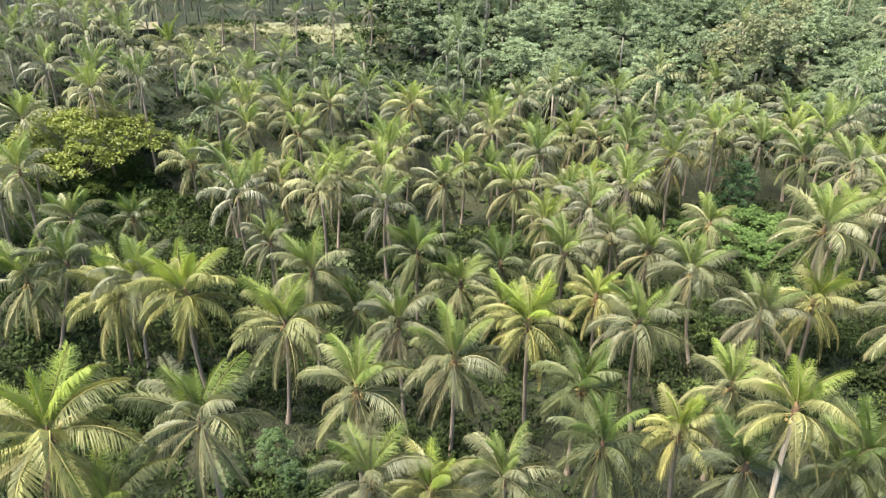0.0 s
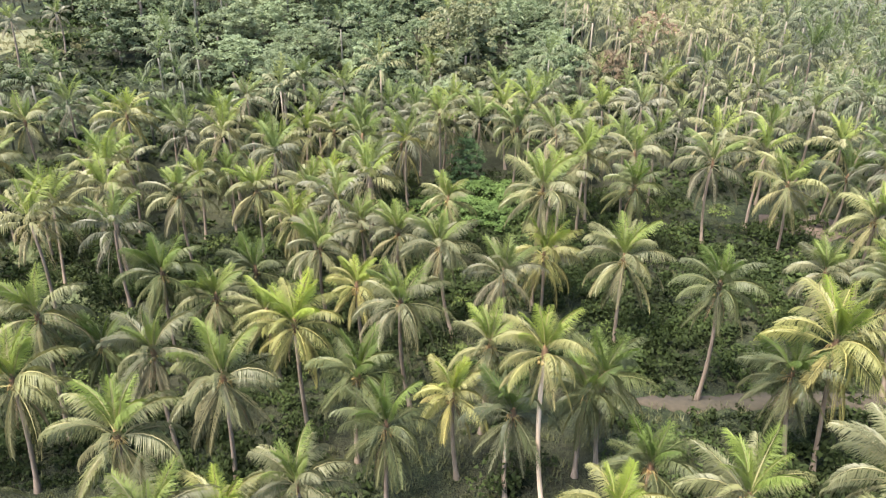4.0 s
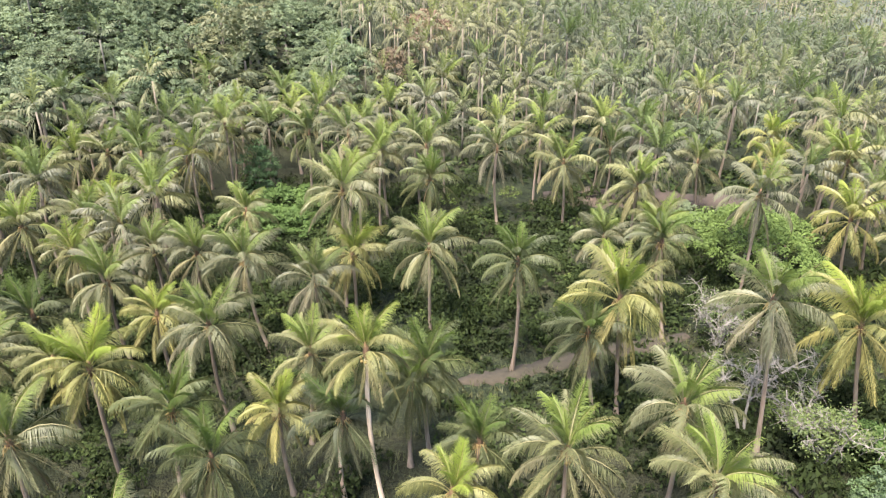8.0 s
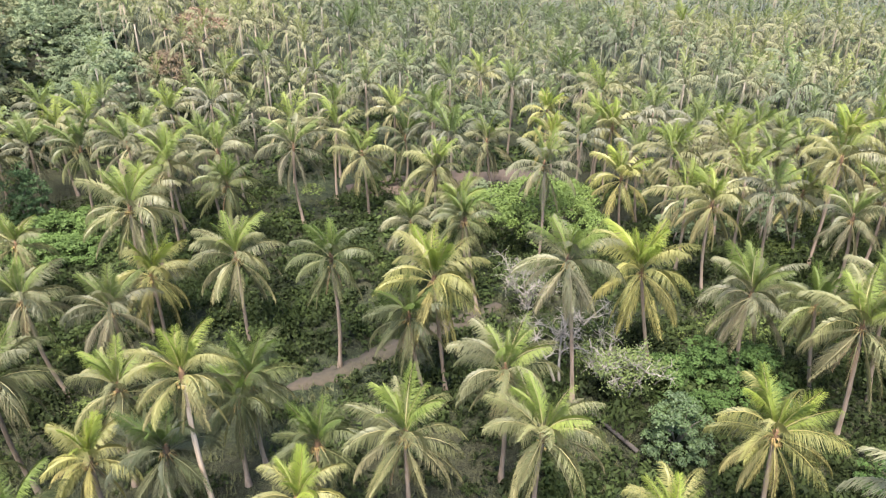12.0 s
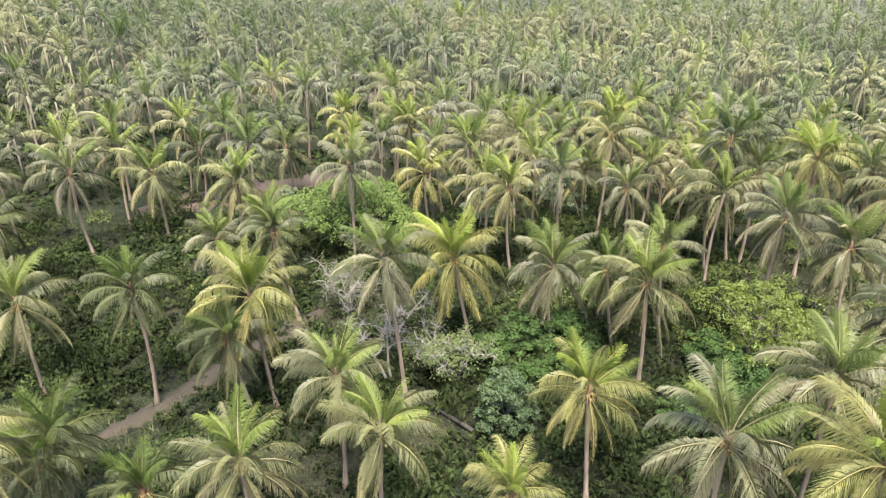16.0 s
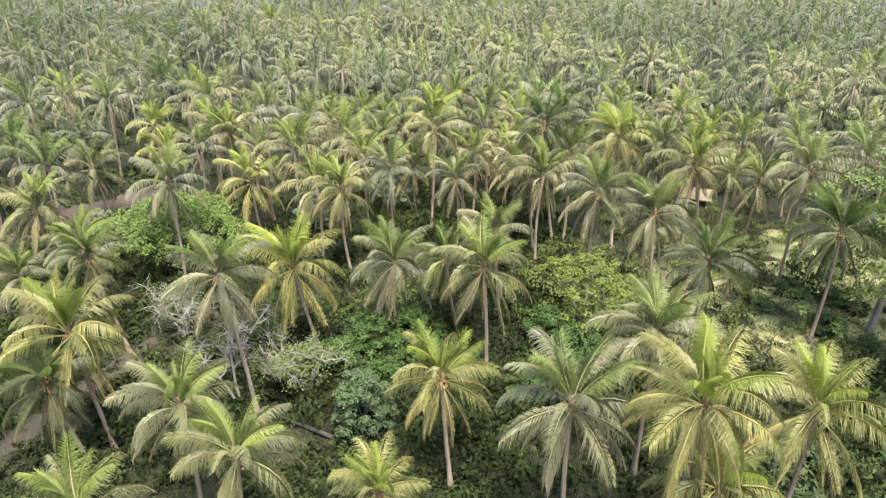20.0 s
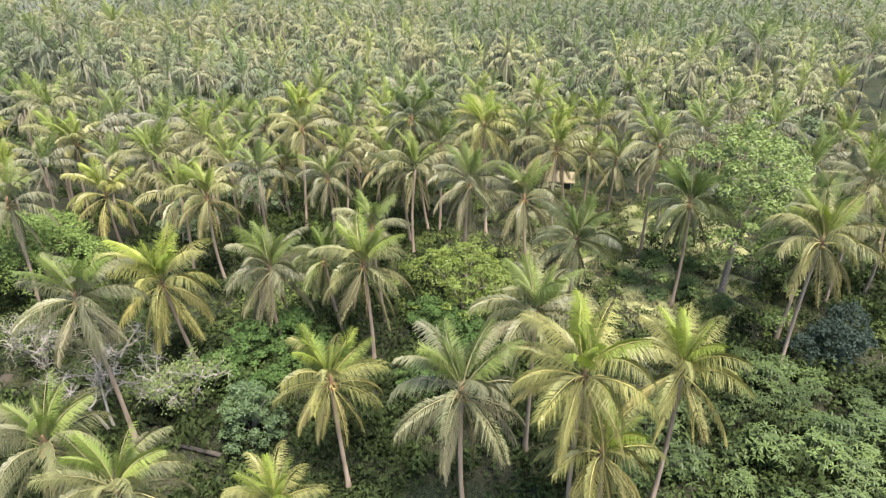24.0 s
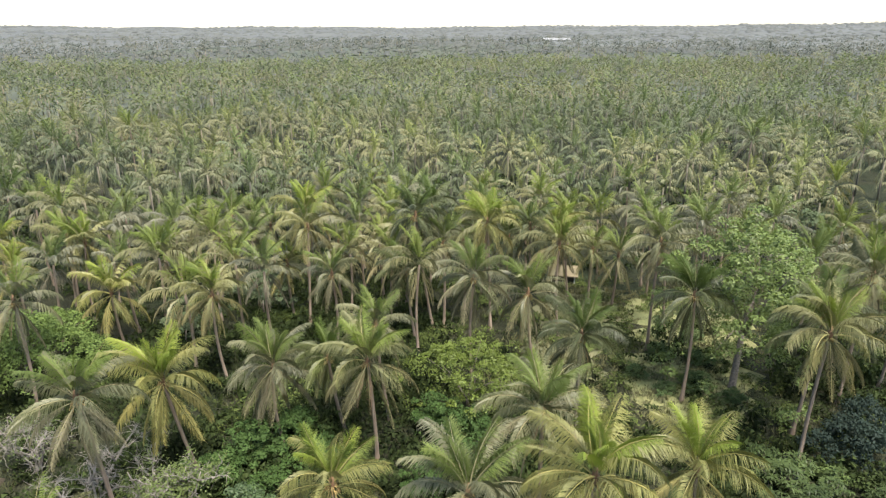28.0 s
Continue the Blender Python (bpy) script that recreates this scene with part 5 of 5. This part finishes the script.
COARSE = [bush_shape(80 + k, 6, 8, 0.17, SHADED_BUSH) for k in range(4)]
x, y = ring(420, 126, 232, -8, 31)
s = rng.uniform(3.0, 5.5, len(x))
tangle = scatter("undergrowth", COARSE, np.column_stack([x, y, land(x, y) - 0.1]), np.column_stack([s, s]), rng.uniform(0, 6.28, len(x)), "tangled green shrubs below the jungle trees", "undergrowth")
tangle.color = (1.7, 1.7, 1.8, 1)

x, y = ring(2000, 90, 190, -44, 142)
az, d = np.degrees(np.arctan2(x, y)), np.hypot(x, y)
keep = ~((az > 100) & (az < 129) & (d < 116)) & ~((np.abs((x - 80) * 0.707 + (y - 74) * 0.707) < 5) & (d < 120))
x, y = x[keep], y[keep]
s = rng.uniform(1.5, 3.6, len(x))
# Colour lifted by 1.4: some distance haze is laid into these shrubs.
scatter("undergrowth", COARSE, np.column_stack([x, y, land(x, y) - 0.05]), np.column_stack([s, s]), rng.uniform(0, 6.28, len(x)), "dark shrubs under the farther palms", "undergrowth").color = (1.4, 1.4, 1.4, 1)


x, y = ring(620, 108, 200, -48, -4)
az, d = np.degrees(np.arctan2(x, y)), np.hypot(x, y)
keep = ~((az > -24) & (az < -5) & (d > 156))
x, y = x[keep], y[keep]
s = rng.uniform(1.5, 3.4, len(x))
slope = scatter("undergrowth", COARSE, np.column_stack([x, y, land(x, y) - 0.05]), np.column_stack([s, s]), rng.uniform(0, 6.28, len(x)), "green shrubs covering the hillside below the pasture", "undergrowth")
slope.color = (1.3, 1.3, 1.3, 1)


x, y = ring(560, 86, 150, 2, 62)
keep = np.abs((x - 80) * 0.707 + (y - 74) * 0.707) > 5
x, y = x[keep], y[keep]
s = rng.uniform(1.3, 2.8, len(x))
green = scatter("undergrowth", COARSE, np.column_stack([x, y, land(x, y) - 0.05]), np.column_stack([s, s]), rng.uniform(0, 6.28, len(x)), "fresh green shrubs between palms on the rising ground", "undergrowth")
green.color = (1.3, 1.35, 1.35, 1)


def thicket_shape(seed):
    """A bushy thicket of long narrow leaves in starry tufts on thin canes."""
    g = np.random.default_rng(seed)
    v, f = [], []
    for _ in range(64):
        a, r = g.uniform(0, 6.28), math.sqrt(g.uniform(0, 1)) * 1.5
        top = np.array([r * math.cos(a), r * math.sin(a), (2.6 - 0.5 * r) * g.uniform(0.55, 1.05)])
        for _ in range(9):
            b, tilt = g.uniform(0, 6.28), g.uniform(-0.35, 0.5)
            d = np.array([math.cos(b), math.sin(b), tilt]) * g.uniform(0.32, 0.58)
            side = np.array([-math.sin(b), math.cos(b), 0]) * 0.06
            mid = top + d * 0.55
            tip = top + d + np.array([0, 0, -0.12])
            i = len(v)
            v += [top, mid + side, tip, mid - side]
            f.append((i, i + 1, i + 2, i + 3))
    return array_mesh("foliage", np.array(v), np.array(f), BLUE_LEAF)


THICKETS = [thicket_shape(k) for k in range(4)]
CANES = []
for k in range(2):
    pr = random.Random(k)
    cv, cf = [], []
    for _ in range(9):
        a, r = pr.uniform(0, 6.28), pr.uniform(0.2, 1.2)
        tv, tf = tube([(r * 0.3 * math.cos(a), r * 0.3 * math.sin(a), 0), (r * math.cos(a), r * math.sin(a), pr.uniform(1.4, 2.2))], [0.03, 0.015], 4)
        cf += [tuple(len(cv) + i for i in q) for q in tf]
        cv += tv
    CANES.append(mesh_data("cane_cluster", cv, cf, BARK))
spots = []
for _ in range(900):
    az, d = radians(rng.uniform(119, 139)), rng.uniform(42, 66)
    x, y = d * math.sin(az), d * math.cos(az)
    if d > 56 and math.degrees(az) < 127 or math.sin(x * 0.55 + 1.0) * math.sin(y * 0.48) > 0.45 or any(math.hypot(x - a, y - b) < 2.6 for a, b in spots):
        continue
    spots.append((x, y))
    k = len(spots)
    root = thing("thicket_shrub", pose(x, y, -0.05, 0, 0, float(rng.uniform(0, 360))) @ Matrix.Diagonal((*[float(rng.uniform(0.7, 1.55))] * 3, 1)), "light green shrub with starry tufts of narrow leaves", "shrub", "thicket of narrow-leaved shrubs")
    part("cane_cluster", CANES[k % 2], root)
    c = float(rng.uniform(0.5, 0.95))
    part("foliage", THICKETS[k % 4], root, color=(c * 0.86, c, c * 0.62, 1))


def tuft_shape(seed, mat=BLADE):
    g = np.random.default_rng(seed)
    v, f = [], []
    for _ in range(9):
        a, r = g.uniform(0, 6.28), g.uniform(0, 0.5)
        p = np.array([r * math.cos(a), r * math.sin(a), 0.0])
        b = g.uniform(0, 6.28)
        tip = p + np.array([math.cos(b) * 0.35, math.sin(b) * 0.35, g.uniform(0.35, 0.8)])
        side = np.array([-math.sin(b), math.cos(b), 0]) * 0.06
        f.append((len(v), len(v) + 1, len(v) + 2))
        v += [p - side, p + side, tip]
    return np.array(v), np.array(f), np.zeros(len(f), int), [mat]


TUFTS = [tuft_shape(k) for k in range(5)]
x, y = ring(17000, 30, 112, -44, 142)
az, d = np.degrees(np.arctan2(x, y)), np.hypot(x, y)
keep = (path_gap(x, y) > 0.45) & ~((az > 103) & (az < 129) & (d > 64)) & (rng.uniform(0, 1, len(x)) < np.where(path_gap(x, y) < 2.2, 1.0, 1.15 - thick(x, y)))
x, y = x[keep], y[keep]
s = rng.uniform(0.5, 1.4, len(x))
scatter("grass", TUFTS, np.column_stack([x, y, land(x, y)]), np.column_stack([s, s * 0.8]), rng.uniform(0, 6.28, len(x)), "tufts of rough grass on the plantation floor", "grass")

STRAWS = [tuft_shape(20 + k, STRAW) for k in range(4)]
hx, hy = [], []
for (ax, ay), (bx, by), wide, n in (((64, -20), (77, -26.5), 6.5, 900), ((77, -26.5), (99, -41), 6.5, 1300), ((60, -36), (97, -58), 8.0, 1500), ((-64, 172), (-21, 165), 8.0, 900), ((-26, 103), (-13, 80), 3.5, 60)):
    t, w = rng.uniform(-0.05, 1.05, n), rng.normal(0, wide * 0.55, n)
    ln = math.hypot(bx - ax, by - ay)
    hx.append(ax + (bx - ax) * t - (by - ay) / ln * w)
    hy.append(ay + (by - ay) * t + (bx - ax) / ln * w)
x, y = np.concatenate(hx), np.concatenate(hy)
s = rng.uniform(0.6, 1.5, len(x))
scatter("dry_grass", STRAWS, np.column_stack([x, y, land(x, y) + 0.1]), np.column_stack([s, s * 0.7]), rng.uniform(0, 6.28, len(x)), "tufts of pale dry grass in the clearings", "grass")
